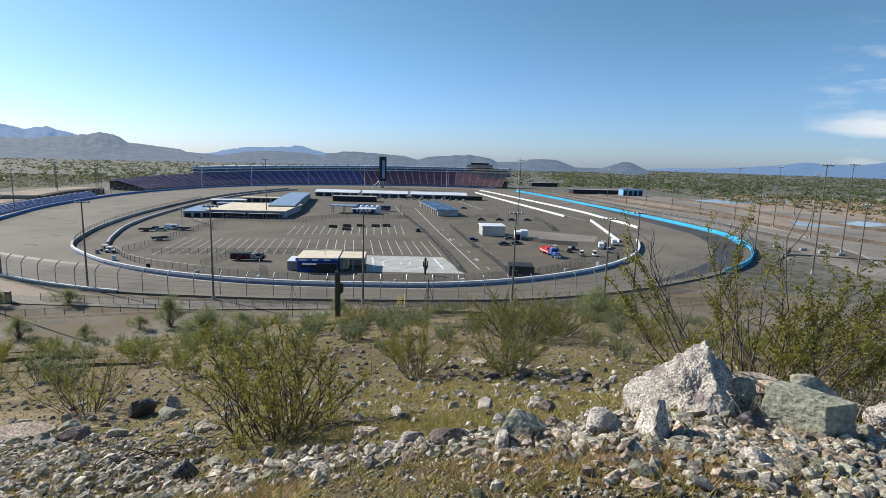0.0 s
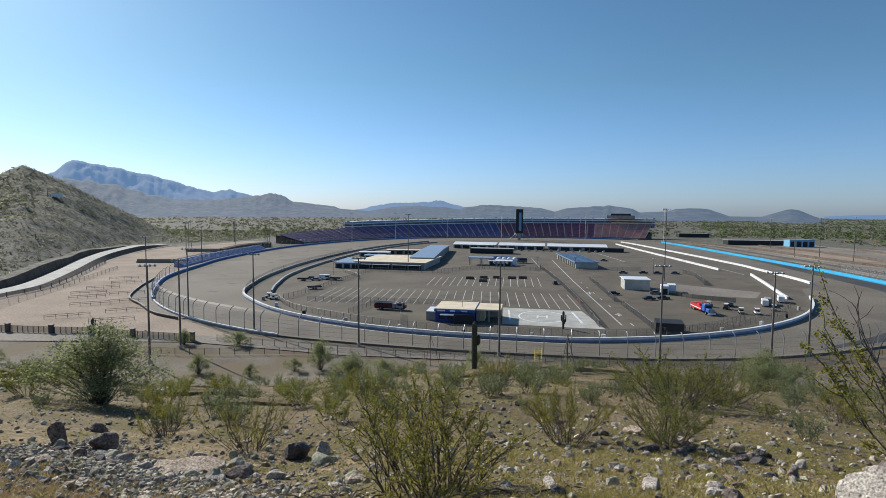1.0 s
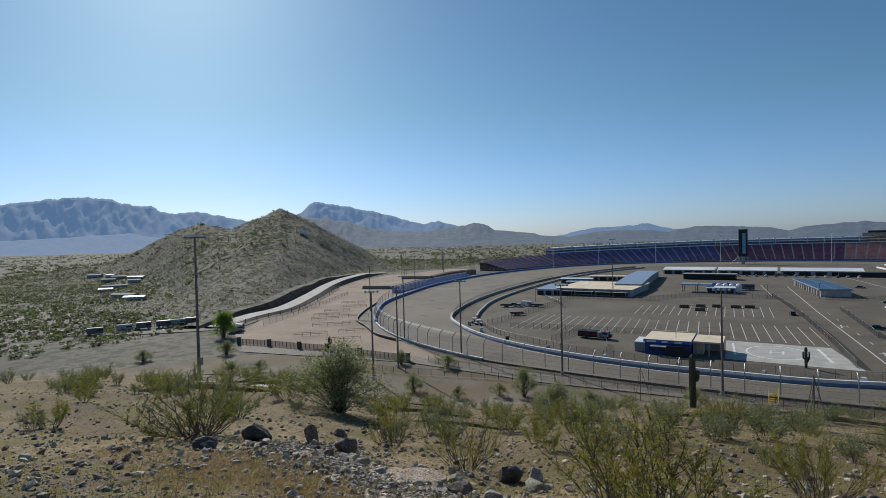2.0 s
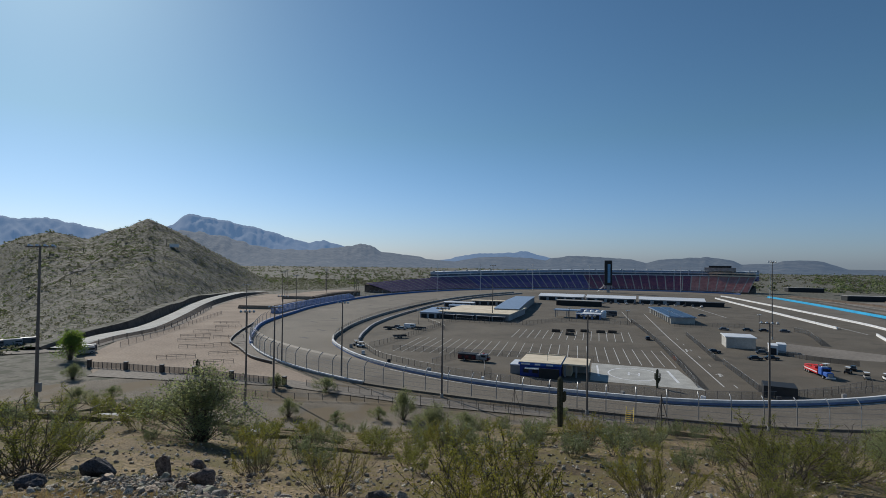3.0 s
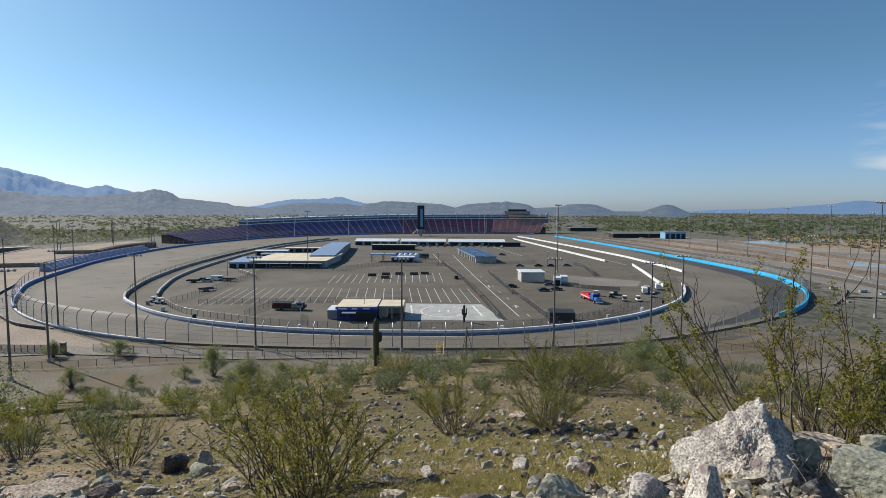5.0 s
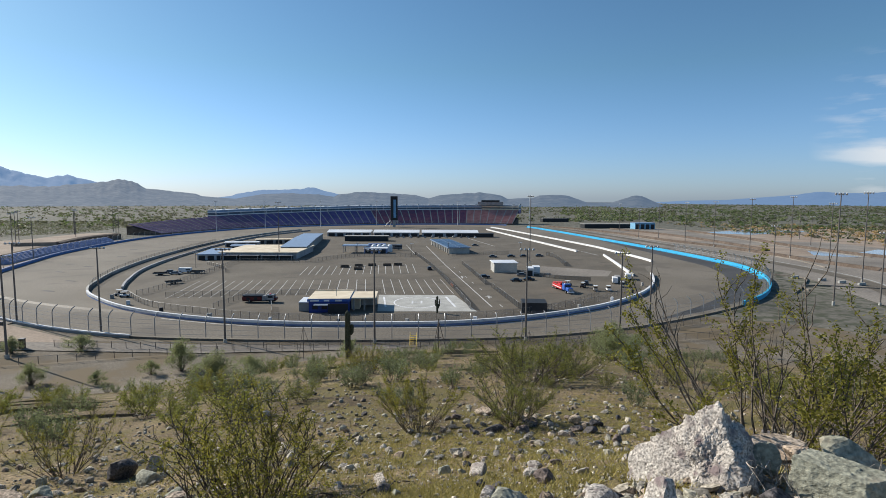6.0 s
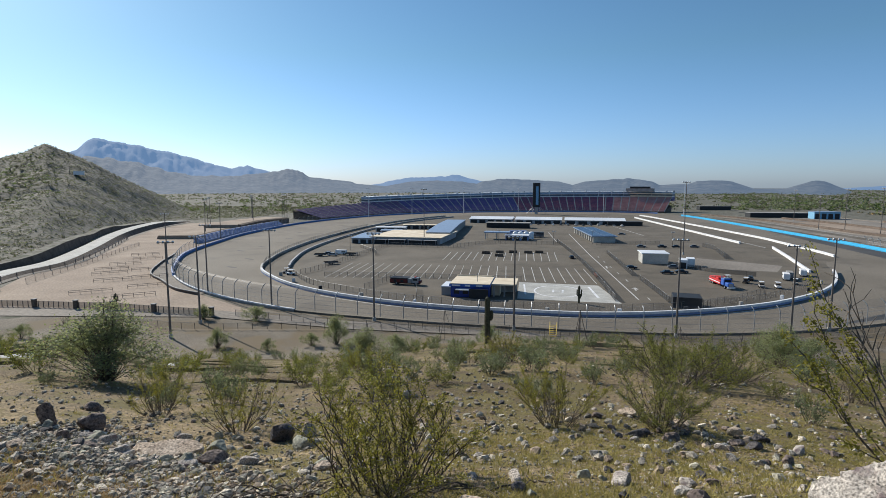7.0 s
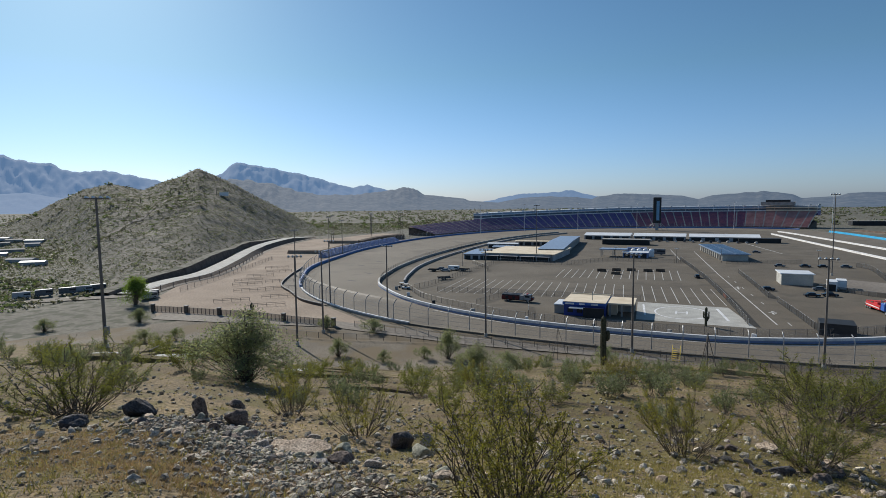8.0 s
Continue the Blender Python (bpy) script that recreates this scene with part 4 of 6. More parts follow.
def utility_cart(x, y, turn, coat):
    """A small open service cart with a roof on four posts."""
    ob = thing("utility_cart", "small open service cart with pale roof", "cart", x, y, 0, turn, "service carts by the barrier")
    part("body", box(bmesh.new(), 0, 0, 0.35, 3.2, 1.5, 0.6, bevel=0.08), coat, ob)
    part("bench", box(bmesh.new(), -0.1, 0, 0.95, 0.6, 1.3, 0.55, bevel=0.05), M_DARK, ob)
    part("roof", box(bmesh.new(), 0.1, 0, 2.0, 1.9, 1.5, 0.09, bevel=0.03), M_ROOFWHITE, ob)
    for fx in (-0.75, 0.95):
        for sy in (-0.68, 0.68):
            part("roof_post", rod(bmesh.new(), (fx, sy, 0.9), (fx, sy, 2.0), 0.04, sides=5), M_DARK, ob)
    for fx in (-1.1, 1.1):
        for sy in (-1, 1):
            part("wheel", rod(bmesh.new(), (fx, sy * 0.6, 0.34), (fx, sy * 0.82, 0.34), 0.34, sides=12), M_RUBBER, ob)


fire_engine(-54.8, 180.5, 0)
wrecker(52.0, 203.5, -82)
flat_trailer(-103.5, 249, 0)
flat_trailer(-100.5, 219, 35)
flat_trailer(-117, 243, 10)
for x, y, turn, m in ((64.5, 202, 80, M_GREYWALL), (69.5, 202, 85, M_WHITE), (62, 210, 60, P_BLACK), (78, 211, 70, M_GREYWALL), (57, 214, 30, P_BLACK), (-107.5, 193, 40, M_GREYWALL), (-104, 190, 10, M_WHITE)):
    utility_cart(x, y, turn, m)
CARS = [(25.8, 235, 10, P_BLACK), (38.2, 225, 10, P_BLACK), (44, 228, 5, P_BLACK), (43.4, 241, 0, P_GREY), (-115.5, 249, 0, P_GREY), (-111.5, 245, 10, P_SILVER),
        (65.5, 217, 70, P_BLACK), (39.6, 317, 0, P_GREY), (50.7, 319, 5, P_BLACK), (58.3, 319.5, 0, P_BLACK), (68, 322, 0, P_GREY), (36, 392, 0, P_GREY), (2, 262, 97, P_BLACK)]
for x, y, turn, m in CARS:
    vehicle("parked_car", "dark sedan parked on the asphalt lot" if m is not P_SILVER else "silver pickup parked on the asphalt lot", x, y, turn, 4.9, 1.9, 1.55, m)
for k in range(16):
    vehicle("parked_car", "small parked car before the garage row", -50 + 6.2 * k, 470 + (k * 37 % 5), 90 + (k * 53 % 9), 4.4, 1.8, 1.5, (M_WHITE, P_GREY, P_SILVER)[k % 3], group="cars before the garages")
for k, (x, y) in enumerate([(78.5, 221), (81, 225), (88, 232)]):
    vehicle("service_van", "white service van beside the wall", x, y, 75, 5.6, 2.1, 2.5, (M_WHITE, M_GREYWALL)[k % 2], "van")
vehicle("white_van", "white box van on the lot", -109.5, 250.5, 0, 5.5, 2.2, 2.4, M_WHITE, "van")
vehicle("coach", "dark coach parked behind the canopy", -22, 362, 4, 13, 2.6, 3.6, P_GREY, "van")
vehicle("coach", "blue and white coach parked behind the canopy", -33, 372, 4, 12, 2.6, 3.4, M_WALLBLUE, "van")
for x, y in ((-40, 270.5), (-33.6, 275), (-27, 277), (-19.4, 277), (-14, 279), (-32.3, 262)):
    b = thing("barrier_stack", "brown stack of crowd barriers on the lot", "barrier", x, y, 0, 6, "stacks on the lot")
    part("pallet", box(bmesh.new(), 0, 0, 0, 4.2, 1.7, 0.2), M_DARK, b)
    for j in range(4):
        part("barrier_panel", box(bmesh.new(), 0, -0.6 + 0.4 * j, 0.2, 4.0, 0.12, 1.0, bevel=0.03), M_RUST, b)
ob = thing("orange_barrier", "orange water-filled barrier beside the fence", "barrier", 10.8, 213, 0, 96)
for j in range(3):
    part("segment", box(bmesh.new(), -2.2 + 2.2 * j, 0, 0, 2.1, 0.5, 1.0, bevel=0.12), plain("orange_plastic", (0.62, 0.14, 0.05), 0.5), ob)
for k, (x, y) in enumerate(((-221.6, 142), (-222.4, 136.8), (-224.5, 131.6), (-228, 125), (-229.5, 118), (-232, 108), (-186, 139), (-183, 136))):
    vehicle("parked_truck", "dusty box truck parked beneath the desert hill", x, y, 62, 5.6, 2.3, 2.7, (P_GREY, M_STAND, P_GREY)[k % 3], "van", "trucks beneath the hill")


for k in range(13):
    p = near_inner[4 + k * (len(near_inner) - 9) // 13]
    b = thing("utility_box", "small grey equipment cabinet behind the barrier", "cabinet", p.x * 0.97, p.y + 3.2, 0, k * 23, "cabinets along the barrier")
    part("body", box(bmesh.new(), 0, 0, 0.1, 1.1, 0.7, 1.3, bevel=0.05), (M_GREYWALL, M_WHITE, M_DARK)[k % 3], b)
    part("plinth", box(bmesh.new(), 0, 0, 0, 1.3, 0.9, 0.1), M_CONCRETE, b)
for x, y, turn in ((-8, 320, 0), (-40, 322, 0), (-112, 268, 20), (14, 328, 0), (58, 330, 10)):
    s = thing("lamp_mast", "short mast with a cluster of lamps on the lot", "light pole", x, y, 0, turn, "lot lamps")
    part("mast", rod(bmesh.new(), (0, 0, 0), (0, 0, 7.5), 0.14, 0.09), M_POLE, s)
    part("crossbar", box(bmesh.new(), 0, 0, 7.4, 2.0, 0.14, 0.14), M_POLE, s)
    for k in (-0.8, 0.0, 0.8):
        part("lamp", box(bmesh.new(), k, -0.2, 7.5, 0.5, 0.4, 0.4, bevel=0.08), M_ROOFWHITE, s)

# ---- beyond the oval ----
tagged(part("dirt_lot", sheet([(-82, 131), (-128, 126), (-150, 114), (-178, 132), (-206, 170), (-214, 196), (-242, 240), (-275, 288), (-300, 330), (-330, 420), (-300, 470), (-232, 440), (-221, 342), (-205, 284), (-188, 236), (-168, 203), (-147, 176), (-118, 152)], -0.05), M_DIRT),
       "pinkish bare dirt lot beside the oval", "ground", kind="structure")
tagged(part("access_road", sheet([(-150, 112), (-92, 124), (-50, 121), (0, 124.5), (0, 127), (-50, 128), (-96, 131), (-155, 120)], -0.02), M_LOT), "pale gravel road below the hill", "road", kind="structure")
tagged(part("paved_lot", sheet([(170, 235), (176, 300), (172, 370), (150, 590), (260, 640), (330, 560), (330, 330), (260, 220), (190, 160), (150, 165)], -0.06), M_LOT), "broad brown-grey lot outside the oval", "pavement", kind="structure")
tagged(part("road", ribbon(smooth_line([(172, 190), (190, 240), (190, 330), (178, 450), (160, 600)], False, 8), -4, 4, 0.0), M_ASPHALT), "asphalt access road outside the far turn", "road", kind="structure")
tagged(part("road_edge", ribbon(smooth_line([(178, 195), (196, 240), (196, 330), (184, 450), (166, 600)], False, 8), -0.5, 0.5, 0.05), M_CONCRETE), "pale kerb beside the access road", "kerb", kind="structure")
M_WATER = plain("pond_water", (0.30, 0.36, 0.42), 0.15)
for pts in ([(281, 554), (318, 524), (345, 538), (374, 556), (420, 575), (400, 606), (371, 618), (325, 580)], [(244, 333), (262, 322), (285, 330), (330, 352), (318, 372), (290, 352), (260, 362)]):
    tagged(part("pond", sheet(pts, -0.03), M_WATER), "shallow pale pond on the desert flat", "water", kind="structure")
tagged(part("bare_flat", sheet([(300, 560), (340, 330), (560, 350), (900, 520), (760, 720), (420, 680)], -0.08), M_DIRT), "bare orange-brown desert flat", "ground", kind="structure")
shed("event_building", "dark flat shelter beyond the track", 215, 640, 5, 60, 14, 4.5, M_DARK, M_GREYWALL, 0, 9)
shed("blue_pavilion", "sky-blue pavilion beyond the track", 250, 620, 5, 24, 12, 7, plain("pavilion_blue", (0.2, 0.42, 0.6), 0.5), M_ROOFBLUE, 0, 4)
shed("low_building", "low dark building beyond the far straight", 190, 800, 8, 40, 12, 5, M_DARK, M_GREYWALL, 0, 6)
bank = smooth_line([(-196, 140), (-208, 166), (-215, 193), (-243, 238), (-277, 288), (-304, 334), (-328, 385), (-345, 440)], False, 5)
bm, walk_top, kerb = bmesh.new(), bmesh.new(), bmesh.new()
rows = []
for i, p in enumerate(bank):
    s, u = side_of(bank, i), i / (len(bank) - 1)
    top = 0.5 + 2.6 * min(1.0, u * 1.6) * min(1.0, (1 - u) * 6)
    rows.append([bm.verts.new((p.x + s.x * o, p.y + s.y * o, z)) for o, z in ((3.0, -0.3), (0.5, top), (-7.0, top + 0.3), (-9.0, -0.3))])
# Bank sides in dark earth: the shade below the pale top is coloured in.
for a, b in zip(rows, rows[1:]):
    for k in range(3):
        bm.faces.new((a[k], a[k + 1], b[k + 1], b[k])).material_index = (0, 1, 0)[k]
tagged(part("hill_road", bm, [M_RUST, M_CONCRETE]), "pale raised road with shade-dark bank round the hill foot", "road", kind="structure")
tagged(part("lot_edge", ribbon(bank, 3.2, 6.0, 0.03), M_LOT), "pale concrete strip along the dirt lot", "kerb", kind="structure")
tagged(part("approach_road", ribbon(smooth_line([(-330, 66), (-262, 92), (-222, 116), (-196, 140)], False, 5), -4, 4, 0.06), M_LOT), "pale road leading to the hill foot", "road", kind="structure")
tagged(part("pale_lot", sheet([(-236, 70), (-300, 62), (-400, 110), (-330, 140), (-262, 120)], -0.03), M_LOT), "pale bare lot beyond the slope", "pavement", kind="structure")
rows, bm = [], bmesh.new()
for i, p in enumerate(bank):
    s, u = side_of(bank, i), i / (len(bank) - 1)
    top = 1.0 + (4.8 + 1.2 * noise.noise((p.x * 0.05, p.y * 0.05, 3.0))) * min(1.0, u * 4) * min(1.0, (1 - u) * 2.5)
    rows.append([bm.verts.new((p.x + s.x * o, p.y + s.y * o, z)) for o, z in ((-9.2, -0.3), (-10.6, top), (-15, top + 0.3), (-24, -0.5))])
# The road-side face gets darker earth than the top, as its shade.
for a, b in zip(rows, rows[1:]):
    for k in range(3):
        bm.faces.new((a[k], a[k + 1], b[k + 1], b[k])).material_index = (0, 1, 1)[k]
tagged(part("cut_bank", bm, [M_RUST, M_SOIL]), "earth cut at the hill foot, shade coloured into its face", "embankment", kind="structure")
fence([(-192, 136), (-203, 166), (-211, 195), (-238, 240), (-272, 290)], LINK, 2.0, 9, None, 0.12)
for k, (pts, z) in enumerate((([(-240, 300), (-250, 335), (-262, 380)], 2.2), ([(-250, 360), (-262, 410), (-258, 450)], 4.5))):
    tagged(part("terrace", sweep(bmesh.new(), smooth_line(pts, False, 6), [(-16, -0.3), (-15, z), (9, z), (11, -0.3)]), M_DIRT), "flat brown earth terrace outside the turn", "embankment", kind="structure")
    tagged(part("terrace_wall", sweep(bmesh.new(), smooth_line(pts, False, 6), [(9.5, -0.3), (9.2, z + 0.3), (11.4, z * 0.9), (11.6, -0.3)]), M_RUST), "dark brown retaining wall of the terrace", "wall", kind="structure")
bleach = thing("bleachers", "light blue bleacher rows behind the turn wall", "bleachers")
bl = smooth_line([(-208, 282), (-222, 338), (-233, 420)], False, 6)
for r in range(6):
    part("bench_row", sweep(bmesh.new(), bl, [(-3 - r * 0.9, -0.2), (-3 - r * 0.9, 1.2 + r * 0.5), (-3.9 - r * 0.9, 1.2 + r * 0.5), (-3.9 - r * 0.9, -0.2)]), M_WALLBLUE, bleach)
for x, y in ((-187, 197.5), (-173, 175), (-160, 163), (-149, 143), (-131, 141), (-139, 156), (-202, 226), (-190, 214), (-166, 187), (-181, 184), (-152, 172)):
    rail = thing("pipe_rail", "low dark pipe rail on the dirt lot", "rail", x, y, 0, 40, "pipe rails on the lot")
    for k in range(-6, 7, 3):
        part("post", rod(bmesh.new(), (k, 0, -0.1), (k, 0, 1.2), 0.07, sides=5), M_POLE, rail)
    for z in (0.65, 1.2):
        part("rail", rod(bmesh.new(), (-6, 0, z), (6, 0, z), 0.06, sides=5), M_POLE, rail)
HOUSES = [(-582, 289), (-556, 284), (-508, 272), (-530, 286), (-545, 268), (-378, 196), (-353, 189), (-470, 236), (-600, 282), (-440, 214)]
for k, (x, y) in enumerate(HOUSES):
    shed("distant_house", "low pale house on the plain below the hill", x, y, 20 + k * 17 % 40, 9 + k * 5 % 9, 6, 2.6, (M_STAND, M_GREYWALL, M_STAND)[k % 3], (M_ROOFWHITE, M_GREYWALL, M_STAND)[k % 3], 0.8).location.z = rise(x, y) - 0.2
trail, rows = bmesh.new(), []
for k in range(41):
    a, d = radians(-57.0 + 6.4 * k / 40), 432 + 150 * (k / 40) ** 1.1 + 5 * math.sin(k * 0.5)
    rows.append([trail.verts.new(((d + o) * math.sin(a), (d + o) * math.cos(a), rise((d + o) * math.sin(a), (d + o) * math.cos(a)) + 0.5)) for o in (-3.5, 3.5)])
for a, b in zip(rows, rows[1:]):
    trail.faces.new((a[0], b[0], b[1], a[1]))
tagged(part("hill_track", trail, M_LOT), "pale dirt track climbing the desert hill", "road", kind="structure")
a = radians(-46.9)
x, y = 590 * math.sin(a), 590 * math.cos(a)
hut = thing("hilltop_hut", "small white hut with a mast on the hill", "building", x, y, rise(x, y) - 0.3, 40)
part("wall", box(bmesh.new(), 4, 0, 0, 8, 4, 3.2), M_WHITE, hut)
part("roof", box(bmesh.new(), 4, 0, 3.2, 8.6, 4.6, 0.3), M_ROOFWHITE, hut)
part("mast", rod(bmesh.new(), (-3, 0, 0), (-3, 0, 8), 0.25, 0.15, 6), M_POLE, hut)
# kerbs, hedges and barriers outside the far straight
for pts, words in (([(142, 663), (181, 551), (195, 440), (208, 391), (212, 350), (214, 313), (209, 285), (206, 272)], "pale concrete kerb along the outer road"),
                   ([(160, 250), (165, 243), (168.5, 234), (149, 209), (137, 196)], "low concrete wall beside the ramp"), ([(148, 203), (156, 215), (181, 206), (200, 198)], "low concrete wall across the ramp"),
                   ([(203, 733), (262, 690), (276, 576), (274, 469), (266, 386), (270, 320)], "long pale kerb across the outer lot")):
    tagged(part("kerb", sweep(bmesh.new(), smooth_line(pts, False, 6), [(-0.3, -0.3), (-0.3, 0.4), (0.3, 0.4), (0.3, -0.3)]), M_LOT), words, "kerb", kind="structure")
for pts in ([(147, 664), (187, 551), (201, 440), (214, 391), (218, 350), (219, 313), (222, 275), (230, 245)], [(282, 576), (281, 469), (272, 386), (278, 320), (300, 270)], [(210, 610), (232, 520), (236, 430), (232, 360)]):
    tagged(part("low_bank", sweep(bmesh.new(), smooth_line(pts, False, 6), [(-1.2, -0.3), (-0.6, 1.5), (1.6, 1.6), (2.6, -0.3)]), M_RUST), "dark earth bank behind the kerb", "embankment", kind="structure")
for pts in ([(205, 560), (228, 560), (232, 440), (203, 440)], [(236, 420), (262, 400), (262, 330), (225, 330)], [(285, 560), (330, 540), (330, 430), (282, 450)]):
    tagged(part("dirt_patch", sheet(pts, -0.04), M_DIRT), "pinkish bare dirt patch on the outer lot", "ground", kind="structure")
tagged(part("concrete_patch", sheet([(55, 242), (82, 240), (90, 258), (60, 276), (48, 262)], 0.012), M_LOT), "pale worn concrete patch on the lot", "pavement", kind="structure")


for x, y in ((171.4, 227.8), (175.3, 221.6), (179.0, 215.7), (165, 236)):
    b = thing("concrete_block", "pale concrete barrier block beside the ramp", "barrier", x, y, 0, 20, "blocks by the ramp")
    part("block", box(bmesh.new(), 0, 0, -0.1, 4.2, 0.9, 1.1, bevel=0.12), M_CONCRETE, b)
turn_kerb = smooth_line([(-190, 232), (-186, 225), (-174, 203), (-158, 179), (-142, 166), (-127, 154), (-114, 148.5)], False, 3)
barrier("turn_kerb", turn_kerb, 0.9, 0.2, (M_RUST, M_GREYWALL), "low dark wall outside the turn beside pale concrete", 0.2)
tagged(part("concrete_strip", ribbon(turn_kerb, -7.5, -0.5, 0.02), M_LOT), "pale worn concrete strip behind the turn wall", "pavement", kind="structure")
for x, y in ((-175, 318), (-166, 272), (-167, 253), (-145, 226), (-138, 202), (-190, 360), (-196, 410)):
    g = thing("track_patch", "dark tar patch on the racing asphalt", "road marking", kind="structure")
    part("patch", box(bmesh.new(), x, y, 0.004, 5.5, 1.6, 0.03, -20, bevel=0.01), M_GROOVE, g)

# ---- mountains ----
def range_of(name, label, dist, crest, material, rough, seed, ridge, depth=900):
    """A mountain range: a crest of peaks and saddles by bearing, broken up by noise, with spurs towards the plain."""
    bm = bmesh.new()
    lo, hi = crest[0][0], crest[-1][0]
    cols, rows, grid = int((hi - lo) / 0.12), 22, []
    for i in range(cols + 1):
        az = lo + (hi - lo) * i / cols
        t = float(np.interp(az, [p[0] for p in crest], [p[1] for p in crest]))
        col = []
        for j in range(rows + 1):
            u = j / rows
            r = dist - depth * (1 - u)
            spur = noise.fractal((az * 1.1, u * 3.4, seed), 0.8, 2.1, 8)
            hgt = t * dist * (u ** 1.25) * (1 + 0.42 * spur * (1 - u) ** 0.6) * (1 + ridge * noise.fractal((az * 0.9, seed, 4.0), 0.8, 2.1, 7))
            fine = noise.fractal((az * 1.3, seed, u), 0.9, 2.0, 5)
            z = -2 + 37 * u * min(1, t * 250) + hgt + rough * dist * fine * min(1, t * 60) * u
            col.append(bm.verts.new((r * math.sin(radians(az)), r * math.cos(radians(az)), z)))
        r = dist + 280
        col.append(bm.verts.new((r * math.sin(radians(az)), r * math.cos(radians(az)), -2)))
        grid.append(col)
    for a, b in zip(grid, grid[1:]):
        for j in range(rows + 1):
            bm.faces.new((a[j], b[j], b[j + 1], a[j + 1])).smooth = True
    ob = part(name, bm, material)
    return tagged(ob, label, "mountains", kind="structure")


# Distant rock with the haze of the air put in as a blue glow.
def hazed_rock(name, low, high, veil, share):
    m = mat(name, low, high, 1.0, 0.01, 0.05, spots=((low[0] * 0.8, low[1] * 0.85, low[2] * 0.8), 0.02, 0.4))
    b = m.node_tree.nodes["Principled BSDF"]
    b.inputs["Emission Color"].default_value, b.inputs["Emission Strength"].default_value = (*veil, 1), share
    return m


M_FAR = hazed_rock("far_haze_blue_range", (0.012, 0.014, 0.017), (0.022, 0.023, 0.026), (0.185, 0.335, 0.60), 0.58)
M_MID = hazed_rock("near_haze_brown_range", (0.030, 0.030, 0.027), (0.075, 0.069, 0.058), (0.17, 0.285, 0.47), 0.32)
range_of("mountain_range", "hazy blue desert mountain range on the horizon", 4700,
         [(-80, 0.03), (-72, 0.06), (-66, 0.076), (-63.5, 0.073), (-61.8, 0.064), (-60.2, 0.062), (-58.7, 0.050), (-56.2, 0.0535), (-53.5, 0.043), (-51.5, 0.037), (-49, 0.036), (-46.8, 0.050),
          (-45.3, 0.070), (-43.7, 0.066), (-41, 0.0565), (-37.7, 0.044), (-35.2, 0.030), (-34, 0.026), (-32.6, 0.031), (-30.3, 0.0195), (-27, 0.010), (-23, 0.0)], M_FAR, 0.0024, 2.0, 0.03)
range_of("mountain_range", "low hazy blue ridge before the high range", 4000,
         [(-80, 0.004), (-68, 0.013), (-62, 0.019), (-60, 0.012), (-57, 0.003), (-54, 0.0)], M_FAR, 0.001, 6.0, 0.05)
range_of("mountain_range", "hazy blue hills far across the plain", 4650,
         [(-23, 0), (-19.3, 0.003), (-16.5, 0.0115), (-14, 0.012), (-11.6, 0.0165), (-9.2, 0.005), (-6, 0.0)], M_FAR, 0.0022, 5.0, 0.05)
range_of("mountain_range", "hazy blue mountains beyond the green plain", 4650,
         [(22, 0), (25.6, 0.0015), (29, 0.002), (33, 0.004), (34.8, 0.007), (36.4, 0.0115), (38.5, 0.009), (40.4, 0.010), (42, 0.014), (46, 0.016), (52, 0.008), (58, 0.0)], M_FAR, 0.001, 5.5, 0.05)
range_of("foothills", "haze-tinted brown desert foothills behind the stands", 3000,
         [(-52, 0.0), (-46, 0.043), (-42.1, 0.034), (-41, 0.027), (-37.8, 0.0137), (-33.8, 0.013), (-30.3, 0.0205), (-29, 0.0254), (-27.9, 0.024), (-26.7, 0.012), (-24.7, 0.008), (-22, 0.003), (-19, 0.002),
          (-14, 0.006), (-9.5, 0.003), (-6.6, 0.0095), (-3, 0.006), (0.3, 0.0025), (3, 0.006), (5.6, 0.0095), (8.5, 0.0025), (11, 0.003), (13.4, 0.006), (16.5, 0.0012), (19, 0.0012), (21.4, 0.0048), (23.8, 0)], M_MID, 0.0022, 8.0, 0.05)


# ---- stones ----
def lay(x, y):
    """Ground height where the slope is near, with its small lumps."""
    z = rise(x, y)
    if x * x + y * y < 196:
        z += 0.03 * noise.noise((x * 1.6, y * 1.6, 0.3)) + 0.012 * noise.noise((x * 6, y * 6, 2.0))
    return z


def rock_mesh(name, seed, material, planes=None, rough=0.05, level=3):
    """A block of unit size: a ball cut by planes, with a rough skin."""
    rnd = random.Random(seed)
    bm = bmesh.new()
    bmesh.ops.create_icosphere(bm, subdivisions=level, radius=1.0)
    if planes is None:
        planes = []
        for k in range(9):
            n = Vector((rnd.gauss(0, 1), rnd.gauss(0, 1), rnd.gauss(0, 0.8))).normalized()
            planes.append((n, rnd.uniform(0.42, 0.78)))
    else:
        planes = [(Vector(n).normalized(), d) for n, d in planes]
    for v in bm.verts:
        u = v.co.normalized()
        r = min([1.0] + [d / u.dot(n) for n, d in planes if u.dot(n) > 0.05])
        p = u * r + Vector((seed * 1.7, 0, 0))
        chip = abs(noise.noise(p * 2.6)) + 0.5 * abs(noise.noise(p * 6.0 + Vector((0, 4, 0))))
        r += rough * (0.5 * noise.fractal(p * 3.0, 0.6, 2.2, 8) + 0.75 * (0.35 - chip))
        v.co = u * r
    me = bpy.data.meshes.new(name)
    bm.to_mesh(me)
    bm.free()
    me.materials.append(material)
    return me


